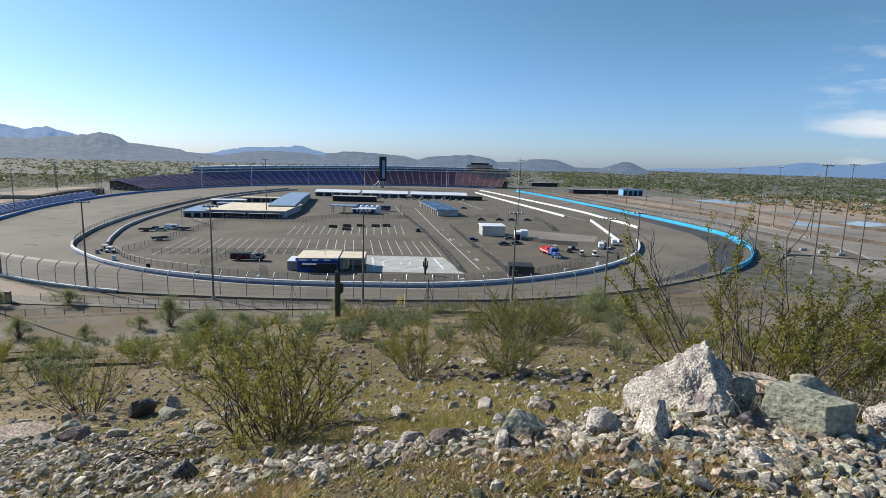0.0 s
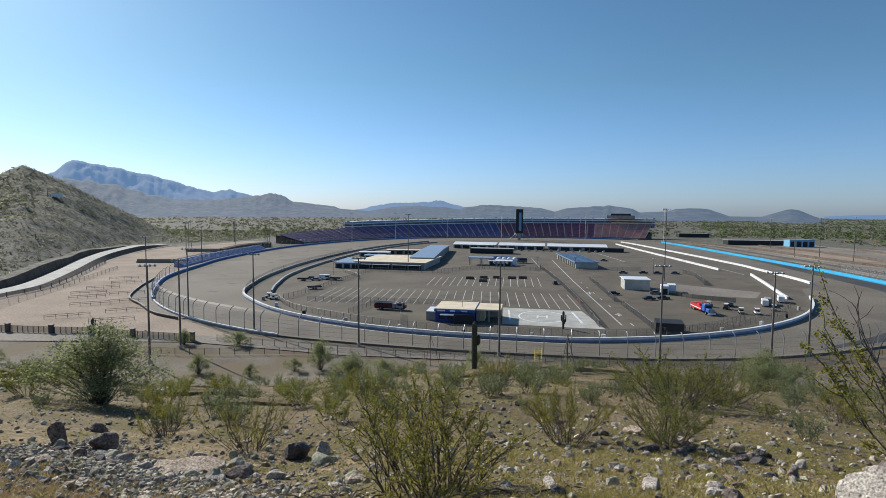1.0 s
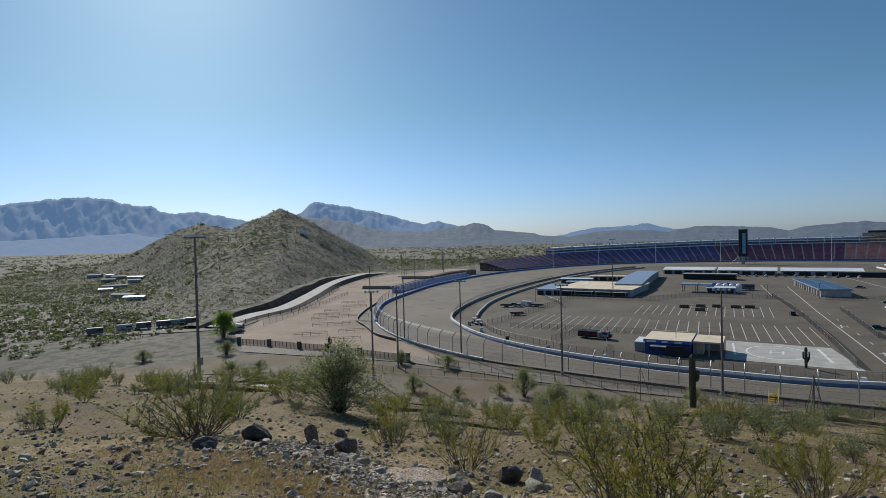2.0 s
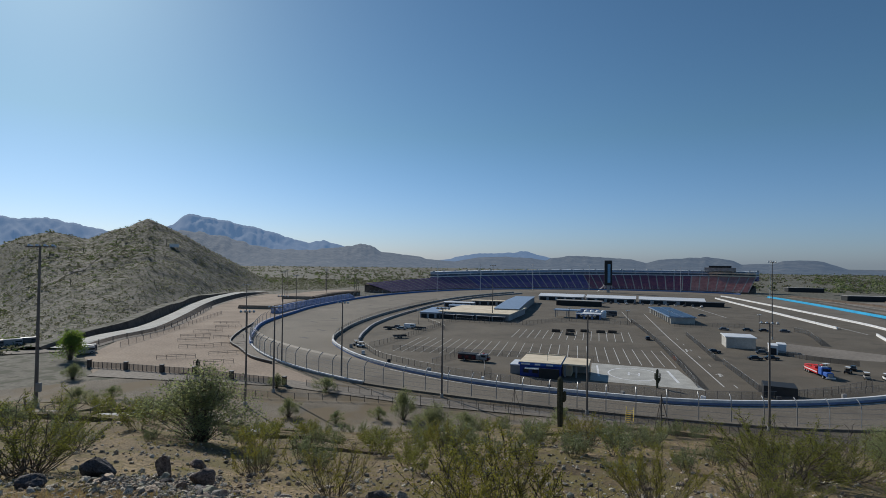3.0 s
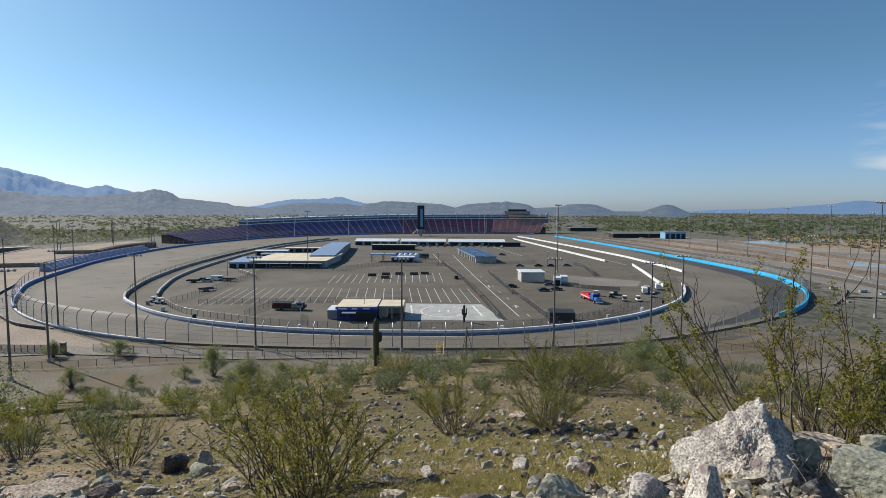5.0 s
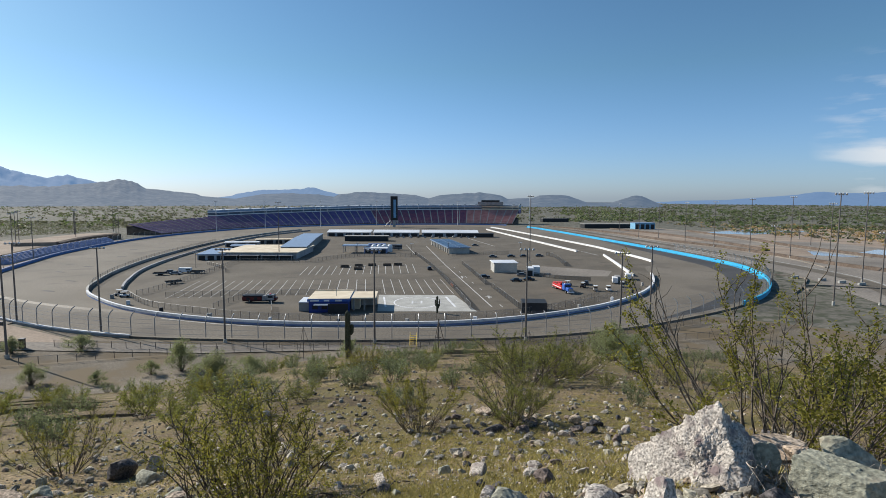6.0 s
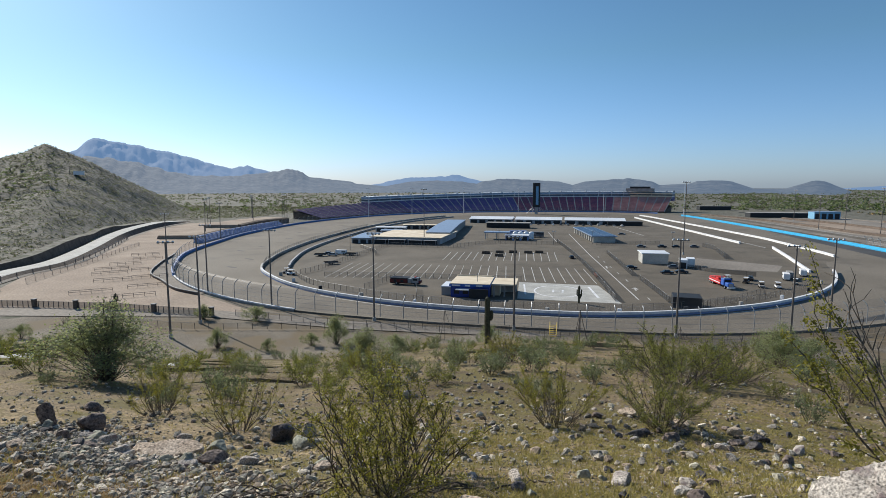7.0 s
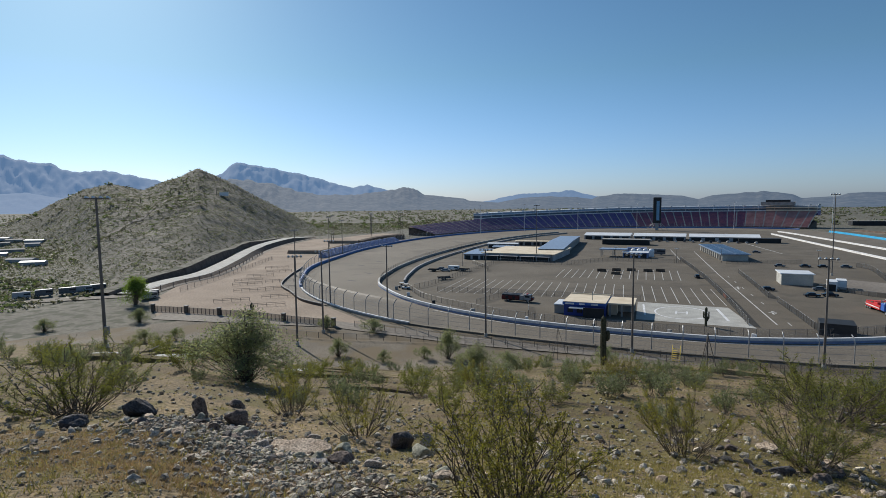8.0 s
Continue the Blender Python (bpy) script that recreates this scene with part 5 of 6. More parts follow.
M_ROCKS = [mat("pale_limestone", (0.32, 0.28, 0.245), (0.49, 0.445, 0.39), 0.9, 3.2, 48, 0.012, spots=((0.20, 0.155, 0.15), 6.0, 0.40), grit=0.75),
           mat("grey_green_stone", (0.22, 0.22, 0.17), (0.34, 0.335, 0.265), 0.9, 1.8, 22, 0.02, spots=((0.33, 0.285, 0.215), 2.0, 0.36), grit=0.45),
           mat("brown_stone", (0.11, 0.085, 0.075), (0.21, 0.165, 0.14), 0.9, 4.0, 25, 0.02),
           mat("tan_stone", (0.34, 0.26, 0.19), (0.50, 0.41, 0.32), 0.9, 4.0, 25, 0.02),
           mat("dark_basalt", (0.05, 0.047, 0.05), (0.11, 0.10, 0.10), 0.85, 4.0, 30, 0.02)]
ROCK_WORDS = ["pale grey-white", "grey-green", "dark brown", "tan", "nearly black"]
ROCK_SHAPES = [[rock_mesh("rock", 10 * c + k, M_ROCKS[c], rough=0.075, level=4) for k in range(4)] for c in range(5)]


def rock(x, y, sx, sy, sz, turn, c, k, sink=0.3, name="rock", words=""):
    ob = new(name, ROCK_SHAPES[c][k % 4] if not isinstance(k, bpy.types.Mesh) else k)
    ob.matrix_basis = pose(x, y, lay(x, y) + sz * (1 - 2 * sink) * 0.5, 0, 0, turn) @ Matrix.Diagonal((sx / 2, sy / 2, sz / 2, 1))
    return tagged(ob, words or ROCK_WORDS[c] + " angular rock lying on the stony slope", "rock")


BIG = rock_mesh("boulder", 77, M_ROCKS[0], [((-0.75, -0.38, 0.52), 0.17), ((0.66, -0.5, 0.56), 0.38), ((0.1, 0.8, 0.55), 0.42), ((0, 0, -1), 0.5), ((-0.95, 0.1, 0.2), 0.8), ((0.9, 0.3, 0.1), 0.62), ((-0.3, -0.9, 0.25), 0.40), ((0.45, -0.2, 0.85), 0.72)], 0.13, 6)
BLOCK = rock_mesh("block", 78, M_ROCKS[1], [((-0.08, -1, 0.02), 0.5), ((1, -0.3, 0.05), 0.62), ((-1, 0.05, 0.1), 0.66), ((0.02, -0.04, 1), 0.48), ((0, 1, 0), 0.5), ((0, 0, -1), 0.5)], 0.06, 6)
SLAB = rock_mesh("slab", 79, M_ROCKS[3], [((0.05, -0.3, 1), 0.3), ((0, 0, -1), 0.4), ((0.7, -0.7, 0.1), 0.75), ((-0.9, -0.3, 0.2), 0.8)], 0.05, 4)
rock(2.82, 5.02, 1.5, 1.4, 1.8, 0, 0, BIG, 0.31, "boulder", "large pale pitted boulder with shaded side on rubble").location = (2.82, 4.99, 32.63)
rock(3.58, 4.42, 0.92, 0.58, 0.68, -56, 1, BLOCK, 0.22, "boulder", "squared grey-green stone block with flat front face")
rock(3.68, 5.35, 0.7, 0.45, 0.26, 10, 3, SLAB, 0.0, "rock", "thin tan layered slab resting on rubble").location.z += 0.16
rock(4.35, 5.3, 0.85, 0.5, 0.42, -20, 1, 2, 0.05, "rock", "grey-green layered stone resting on rubble").location.z += 0.04
rock(3.32, 5.05, 0.42, 0.36, 0.36, 30, 1, 1, 0.1).location.z += 0.08
rock(3.72, 5.1, 0.30, 0.26, 0.24, 50, 3, 1, 0.1).location.z += 0.2
rock(2.05, 4.15, 0.42, 0.36, 0.48, 20, 0, 0, 0.3)
rock(1.65, 4.45, 0.55, 0.4, 0.30, 60, 0, 2, 0.35)
rock(0.95, 4.55, 0.62, 0.42, 0.40, -25, 1, 3, 0.3)
rock(3.05, 4.35, 0.3, 0.28, 0.3, 10, 4, 0, 0.3)
rock(4.9, 4.9, 0.5, 0.5, 0.5, 10, 0, 3, 0.2)
rock(4.6, 4.4, 0.35, 0.3, 0.3, 70, 0, 1, 0.3)
rock(0.35, 4.75, 0.5, 0.35, 0.28, 15, 2, 0, 0.35)
rock(-0.05, 4.9, 0.30, 0.25, 0.24, 40, 0, 1, 0.35)
rock(-0.55, 5.6, 0.32, 0.28, 0.18, 40, 3, 1, 0.35)
rock(-5.75, 10.9, 0.75, 0.55, 0.6, 10, 4, 1, 0.3)
rock(-5.2, 11.2, 0.62, 0.42, 0.42, 25, 3, 2, 0.25)
rock(-4.6, 9.9, 0.7, 0.45, 0.4, -30, 1, 0, 0.35)
rock(-12.55, 9.45, 0.95, 0.7, 0.75, 15, 4, 2, 0.3)
rock(-10.05, 10.3, 0.8, 0.65, 0.75, -10, 2, 1, 0.25)
rock(-11.1, 10.1, 0.5, 0.45, 0.8, 30, 2, 3, 0.3)
rock(-11.8, 7.45, 0.85, 0.6, 0.42, 20, 4, 3, 0.35)
rock(-12.4, 12.6, 0.55, 0.5, 0.42, 5, 2, 0, 0.3)
rock(-6.6, 8.6, 1.15, 0.8, 0.42, 25, 3, SLAB, 0.35, "rock", "broad broken tan slab flat on rubble")
rock(-7.2, 8.7, 0.6, 0.4, 0.3, -15, 3, 1, 0.2)
rock(-5.4, 8.2, 0.5, 0.45, 0.42, 40, 2, 2, 0.3)
rock(-2.4, 5.2, 0.3, 0.3, 0.34, 10, 4, 2, 0.35)
# looser rocks, by stretches of the slope
rnd = random.Random(5)
for cx, cy, sx, sy, n, lo, hi, tones in ((3.6, 12.6, 2.6, 1.6, 34, 0.18, 0.5, (0, 2, 2, 4, 3)), (1.2, 6.6, 1.6, 1.4, 26, 0.12, 0.32, (0, 0, 1, 2, 4)), (-9.5, 9.6, 3.0, 1.2, 46, 0.15, 0.5, (2, 4, 1, 0, 3)),
                                         (-6.0, 7.8, 2.2, 0.9, 40, 0.12, 0.4, (0, 1, 3, 4, 1)), (3.6, 4.1, 1.5, 0.7, 44, 0.10, 0.28, (0, 1, 2, 0, 3)), (0.0, 4.7, 2.2, 0.4, 34, 0.09, 0.26, (0, 1, 0, 2, 4)),
                                         (6.5, 10.5, 2.5, 2.5, 24, 0.15, 0.5, (2, 3, 0, 4, 2)), (-3.5, 17, 5.0, 4.0, 24, 0.15, 0.45, (2, 4, 0, 3, 2))):
    for k in range(n):
        x, y = rnd.gauss(cx, sx * 0.6), rnd.gauss(cy, sy * 0.6)
        if math.hypot(x, y) < 2.4 or math.hypot(x - 2.85, y - 5.15) < 0.9:
            continue
        s = lo + (hi - lo) * rnd.random() ** 2.2
        rock(x, y, s * rnd.uniform(0.9, 1.4), s * rnd.uniform(0.7, 1.1), s * rnd.uniform(0.5, 0.85), rnd.uniform(0, 360), rnd.choice(tones), rnd.randrange(4), 0.3)


def pebbles(name, label, n, place, size, materials, seed):
    """Loose stones in one mesh: perturbed twenty-sided grains."""
    rnd = random.Random(seed)
    bm = bmesh.new()
    bmesh.ops.create_icosphere(bm, subdivisions=1, radius=1.0)
    ico = [v.co.copy() for v in bm.verts]
    tri = [[v.index for v in f.verts] for f in bm.faces]
    bm.free()
    shapes = []
    for k in range(14):
        cut = [(Vector((rnd.gauss(0, 1), rnd.gauss(0, 1), rnd.gauss(0, 1))).normalized(), rnd.uniform(0.36, 0.75)) for _ in range(6)]
        shapes.append([u * min([1.0] + [d / u.dot(q) for q, d in cut if u.dot(q) > 0.05]) for u in ico])
    verts, faces, tone = [], [], []
    for k in range(n):
        x, y = place(rnd)
        s = size(rnd)
        z = lay(x, y) + s * 0.18
        e = Euler((rnd.uniform(-0.5, 0.5), rnd.uniform(-0.5, 0.5), rnd.uniform(0, 6.28))).to_matrix() @ Matrix.Diagonal((s * 0.62, s * rnd.uniform(0.4, 0.6), s * rnd.uniform(0.28, 0.45)))
        base = len(verts)
        for u in shapes[rnd.randrange(14)]:
            w = e @ u
            verts.append((x + w.x, y + w.y, z + w.z))
        faces += [(a + base, b + base, c + base) for a, b, c in tri]
        tone += [rnd.randrange(len(materials))] * len(tri)
    me = bpy.data.meshes.new(name)
    me.from_pydata(verts, [], faces)
    for m in materials:
        me.materials.append(m)
    me.polygons.foreach_set("material_index", tone)
    return tagged(new(name, me), label, "gravel", kind="stuff")


PEB = [mat("pebble_pale", (0.34, 0.30, 0.235), (0.55, 0.49, 0.40), 0.9, 8, 40, 0.004, per_piece=0.35), mat("pebble_grey", (0.15, 0.135, 0.115), (0.32, 0.295, 0.25), 0.9, 8, 40, 0.004, per_piece=0.4),
       mat("pebble_brown", (0.19, 0.145, 0.105), (0.33, 0.26, 0.195), 0.9, 8, 40, 0.004, per_piece=0.4), mat("pebble_grey_green", (0.21, 0.195, 0.15), (0.36, 0.335, 0.26), 0.9, 8, 40, 0.004, per_piece=0.4)]


def near_fan(lo, hi, left=-82, right=58):
    def place(rnd):
        d = lo * (hi / lo) ** (rnd.random() ** 0.8)
        a = radians(rnd.uniform(left, right))
        return d * math.sin(a), d * math.cos(a)
    return place


def rubble_band(rnd):
    """The bank of rubble that crosses the slope from the boulder to the left."""
    u = rnd.random()
    if u < 0.28:
        return rnd.gauss(3.2, 1.1), rnd.gauss(3.9, 0.55)
    if u < 0.45:
        t = rnd.random()
        return -2.6 + 5.0 * t + rnd.gauss(0, 0.2), 4.9 - 0.5 * t + rnd.gauss(0, 0.28)
    t = rnd.random()
    return -2.6 - 8.5 * t + rnd.gauss(0, 0.3), 5.2 + 4.6 * t + rnd.gauss(0, 0.75 + 0.3 * t)


pebbles("gravel", "loose grey and tan gravel strewn over the slope", 52000, near_fan(2.2, 14), lambda r: 0.010 + 0.05 * r.random() ** 4, PEB, 1)
pebbles("gravel", "scattered stones on the lower slope", 26000, near_fan(8, 80), lambda r: 0.04 + 0.2 * r.random() ** 6, PEB[1:] + PEB[:1], 2)
pebbles("rubble", "bank of broken pale and grey rubble", 23000, rubble_band, lambda r: 0.018 + 0.16 * r.random() ** 4.5, PEB, 3)


# ---- plants ----
def leaf_mat(name, c, light):
    m = mat(name, tuple(v * 0.75 for v in c), tuple(v * 1.25 for v in c), 0.6, 6.0, per_piece=0.35)
    b = m.node_tree.nodes["Principled BSDF"]
    n, l = m.node_tree.nodes, m.node_tree.links
    t, mix = n.new("ShaderNodeBsdfTranslucent"), n.new("ShaderNodeMixShader")
    t.inputs["Color"].default_value = (*light, 1)
    mix.inputs[0].default_value = 0.40
    l.new(b.outputs[0], mix.inputs[1])
    l.new(t.outputs[0], mix.inputs[2])
    l.new(mix.outputs[0], n["Material Output"].inputs["Surface"])
    return m


M_CREO = leaf_mat("creosote_leaf", (0.165, 0.155, 0.03), (0.36, 0.33, 0.045))
M_CREO2 = leaf_mat("fresh_green_leaf", (0.14, 0.145, 0.034), (0.29, 0.30, 0.055))
M_GREYLEAF = leaf_mat("grey_green_leaf", (0.145, 0.165, 0.085), (0.25, 0.29, 0.13))
M_PALEGREEN = leaf_mat("pale_green_leaf", (0.185, 0.205, 0.10), (0.36, 0.40, 0.17))
M_COTTON = leaf_mat("bright_green_leaf", (0.11, 0.18, 0.035), (0.26, 0.38, 0.06))
M_SCRUB = leaf_mat("far_scrub_leaf", (0.115, 0.115, 0.072), (0.15, 0.15, 0.085))
M_SCRUBGREEN = leaf_mat("far_tree_leaf", (0.085, 0.115, 0.045), (0.15, 0.20, 0.06))
M_TWIG = mat("grey_brown_bark", (0.06, 0.047, 0.035), (0.17, 0.14, 0.11), 0.9, 12, 60, 0.002)
M_STRAW = leaf_mat("dry_straw", (0.42, 0.29, 0.135), (0.46, 0.32, 0.14))
M_WEED = leaf_mat("yellow_green_weed", (0.34, 0.285, 0.085), (0.38, 0.32, 0.09))
M_SAGUARO = mat("saguaro_skin", (0.045, 0.05, 0.03), (0.085, 0.085, 0.055), 0.8, 3, 12, 0.02)


class Twigs:
    """Gathers tapering stems and small leaves."""

    def __init__(self):
        self.v, self.f, self.lv, self.lf = [], [], [], []

    def tube(self, pts, r0, r1, sides=4):
        base = len(self.v)
        n = len(pts)
        for i, p in enumerate(pts):
            d = (pts[min(i + 1, n - 1)] - pts[max(i - 1, 0)]).normalized()
            a = d.orthogonal().normalized()
            b = d.cross(a)
            r = r0 + (r1 - r0) * i / (n - 1)
            for k in range(sides):
                w = p + (a * math.cos(k * math.tau / sides) + b * math.sin(k * math.tau / sides)) * r
                self.v.append(tuple(w))
        for i in range(n - 1):
            for k in range(sides):
                q = base + i * sides
                self.f.append((q + k, q + (k + 1) % sides, q + sides + (k + 1) % sides, q + sides + k))

    def leaf(self, p, size, rnd):
        d = Vector((rnd.gauss(0, 1), rnd.gauss(0, 1), rnd.gauss(0, 1) + 0.5)).normalized()
        a = d.orthogonal().normalized()
        if rnd.random() < 0.5:
            a = a.cross(d)
        q = len(self.lv)
        for w in (p, p + d * size * 0.5 + a * size * 0.28, p + d * size, p + d * size * 0.5 - a * size * 0.28):
            self.lv.append(tuple(w))
        self.lf.append((q, q + 1, q + 2, q + 3))

    def meshes(self, bark, leaf):
        out = []
        for nm, v, f, m in (("branchwork", self.v, self.f, bark), ("foliage", self.lv, self.lf, leaf)):
            me = bpy.data.meshes.new(nm)
            me.from_pydata(v, [], f)
            me.materials.append(m)
            out.append(me)
        return out


def grow(p, d, length, steps, wobble, rnd, lift=0.0):
    pts = [p.copy()]
    for _ in range(steps):
        d = (d + Vector((rnd.gauss(0, wobble), rnd.gauss(0, wobble), rnd.gauss(0, wobble * 0.6) + lift))).normalized()
        p = p + d * (length / steps)
        pts.append(p.copy())
    return pts


def creosote_meshes(seed, stems, h, spread, leaves, leaf_size, leaf, low=0.35, dead=0.15, root=0.12, thick=1.0):
    """Many bare stems fan out from one foot; side twigs carry small leaves towards their tips."""
    rnd, tw = random.Random(seed), Twigs()
    tips = []
    for s in range(stems):
        a = rnd.uniform(0, math.tau)
        t = spread * rnd.random() ** 0.7
        d = Vector((math.cos(a) * t, math.sin(a) * t, 1)).normalized()
        length = h * rnd.uniform(0.65, 1.12)
        foot = root * math.sqrt(rnd.random()) * h
        pts = grow(Vector((math.cos(a) * foot, math.sin(a) * foot, -0.05)), d, length, 7, 0.13, rnd, 0.075)
        tw.tube(pts, 0.008 * thick * h, 0.0025 * thick * h)
        bare = rnd.random() < dead
        if not bare:
            tips += [pts[3:8]] * 3
        for i in range(2, 8):
            for _ in range(rnd.choice((1, 2, 2))):
                dd = (pts[i] - pts[i - 1]).normalized() + Vector((rnd.gauss(0, 0.55), rnd.gauss(0, 0.55), rnd.gauss(0.1, 0.3)))
                tp = grow(pts[i], dd.normalized(), h * rnd.uniform(0.12, 0.30), 4, 0.2, rnd, 0.05)
                tw.tube(tp, 0.0042 * thick * h, 0.0014 * thick * h, 3)
                if not bare and i / 7 > low * rnd.uniform(0.7, 1.5):
                    tips.append(tp)
    for k in range(leaves):
        tp = rnd.choice(tips)
        i = rnd.choice((1, 2, 2, 3, 3, 3))
        p = tp[i].lerp(tp[i + 1], rnd.random()) + Vector((rnd.gauss(0, 1), rnd.gauss(0, 1), rnd.gauss(0, 1))) * leaf_size * 0.75
        tw.leaf(p, leaf_size * rnd.uniform(0.6, 1.4), rnd)
    return tw.meshes(M_TWIG, leaf)


def dome_meshes(seed, clumps, per, leaf_size, leaf, wide=0.62):
    """A rounded desert tree: limbs bend out from the foot to many leafy clumps that fill a dome."""
    rnd, tw = random.Random(seed), Twigs()
    for k in range(clumps):
        a, u, f = rnd.uniform(0, math.tau), rnd.random(), 0.55 + 0.45 * rnd.random() ** 0.5
        up = math.sin(radians(4 + 84 * u ** 0.9))
        out = math.sqrt(1 - up * up)
        f *= 1 + 0.55 * noise.noise((math.cos(a) * 1.9, math.sin(a) * 1.9, up * 2.6 + seed))
        c = Vector((math.cos(a) * out * wide * f, math.sin(a) * out * wide * f, 0.10 + 0.86 * up * f))
        mid = Vector((c.x * 0.4, c.y * 0.4, c.z * 0.55)) + Vector((rnd.gauss(0, 0.03), rnd.gauss(0, 0.03), rnd.gauss(0, 0.03)))
        foot = Vector((c.x * 0.08, c.y * 0.08, -0.03))
        tw.tube([foot, foot.lerp(mid, 0.5) + Vector((rnd.gauss(0, 0.015), rnd.gauss(0, 0.015), 0)), mid, mid.lerp(c, 0.5), c, c + (c - mid) * 0.18], 0.006, 0.0015, 4)
        for _ in range(5):
            d = (c - mid).normalized() * 0.7 + Vector((rnd.gauss(0, 0.6), rnd.gauss(0, 0.6), rnd.gauss(0.1, 0.5)))
            tw.tube(grow(c, d.normalized(), 0.15, 3, 0.2, rnd), 0.003, 0.001, 3)
        for _ in range(per):
            tw.leaf(c + Vector((rnd.gauss(0, 0.08), rnd.gauss(0, 0.08), rnd.gauss(0, 0.07))), leaf_size * rnd.uniform(0.6, 1.4), rnd)
    return tw.meshes(M_TWIG, leaf)


def shrub(name, label, category, meshes, x, y, scale, turn, group="", sink=0.0):
    ob = thing(name, label, category, x, y, lay(x, y) - sink, turn, group)
    ob.scale = scale if isinstance(scale, tuple) else (scale,) * 3
    for me in meshes:
        o = new(me.name.split(".")[0], me)
        o.parent = ob
    return ob


CREO = [creosote_meshes(101, 46, 1.0, 0.95, 13000, 0.020, M_CREO, 0.4, 0.30, 0.34, 1.15), creosote_meshes(102, 34, 1.0, 1.25, 13500, 0.016, M_CREO, 0.45, 0.3, 0.22, 0.85),
        creosote_meshes(103, 38, 1.0, 1.35, 12000, 0.019, M_CREO2, 0.3, 0.2, 0.16), creosote_meshes(104, 30, 1.0, 1.4, 7500, 0.0150, M_CREO, 0.4, 0.35, 0.15, 0.8)]
DENSE = [dome_meshes(111, 100, 120, 0.028, M_PALEGREEN, 0.72), dome_meshes(112, 62, 120, 0.034, M_PALEGREEN, 0.8)]
SMALL = [creosote_meshes(121, 16, 1.0, 1.0, 1500, 0.045, M_GREYLEAF, 0.2, 0.1), creosote_meshes(122, 14, 1.0, 1.1, 1300, 0.055, M_CREO2, 0.15, 0.1), creosote_meshes(123, 14, 1.0, 1.0, 1200, 0.055, M_GREYLEAF, 0.15, 0.2)]
CW = "olive creosote bush with bare grey lower stems"
for x, y, h, w, k, words in [(-1.75, 6.7, 1.22, 1.25, 0, "broad creosote bush with bare stems rising from rubble"), (0.15, 12.4, 1.3, 1.0, 1, CW), (2.45, 13.3, 1.3, 1.25, 2, "grey-stemmed creosote bush with fresh green crown"),
                             (4.6, 6.6, 2.35, 1.05, 1, "tall open creosote bush behind pale boulder"), (6.1, 6.9, 1.75, 1.1, 3, "tall sparse creosote bush with dead pale twigs"), (-7.1, 11.4, 1.25, 1.1, 3, CW), (-11.0, 13.4, 1.45, 0.9, 3, CW),
                             (-14.7, 9.2, 1.7, 1.5, 2, "wide creosote bush beside dark rocks"), (10.7, 22.9, 1.3, 1.2, 3, CW), (-8.2, 22.5, 1.3, 1.0, 1, CW), (4.6, 22, 1.9, 1.7, 2, "low spreading bright green desert shrub"),
                             (7.5, 27, 1.8, 1.6, 2, "low spreading bright green desert shrub"), (-3.0, 30, 1.4, 1.2, 0, CW), (-17.5, 26, 1.2, 1.1, 3, CW), (9.5, 13.5, 1.2, 1.2, 1, CW)]:
    shrub("creosote_bush", words, "bush", CREO[k], x, y, (h * w, h * w, h), x * 40, "bushes on the slope", 0.03)
shrub("palo_verde", "rounded grey-green desert tree with fine foliage", "tree", DENSE[0], -18.9, 19.4, (4.1, 4.1, 2.75), 20)
for x, y, h, w, k in [(-49, 109, 5.6, 0.8, 0), (-23.9, 62, 3.3, 1.3, 0), (-21, 66, 2.6, 1.3, 1), (-12.5, 92, 3.2, 0.9, 1), (-73, 101, 3.6, 1.0, 0), (-61, 101, 2.4, 1.1, 1), (-92, 122, 3.2, 1.1, 0), (-78, 124, 3.4, 1.5, 1),
                      (-54, 107, 2.6, 1.2, 1), (22, 62, 3.6, 1.2, 0), (28, 70, 3.0, 1.3, 1), (18, 50, 2.4, 1.4, 1), (-150, 108, 3.6, 1.3, 0), (-120, 96, 3.0, 1.2, 1), (-165, 90, 3.0, 1.4, 0), (-104, 76, 3.0, 1.2, 1)]:
    shrub("desert_tree", "small rounded green palo verde tree", "tree", DENSE[k], x, y, (h * w, h * w, h), x * 31, "small trees below the hill", 0.05)
rnd = random.Random(9)
for k in range(330):
    a, d = radians(rnd.uniform(-78, 52)), 16 * (124 / 16) ** (rnd.random() ** 0.75)
    x, y = d * math.sin(a), d * math.cos(a)
    if y > 116 or rise(x, y) < 0.1:
        continue
    h = rnd.uniform(0.35, 1.0) * (1 + d / 90)
    shrub("small_shrub", "small dry desert shrub on the slope", "bush", SMALL[rnd.randrange(3)], x, y, (h * rnd.uniform(0.9, 1.5), h * rnd.uniform(0.9, 1.5), h), rnd.uniform(0, 360), "small shrubs on the slope", 0.02)
shrub("cottonwood", "bright green leafy tree by the road", "tree", dome_meshes(131, 80, 90, 0.04, M_COTTON, 0.42), -178, 127, (10, 10, 10), 0)


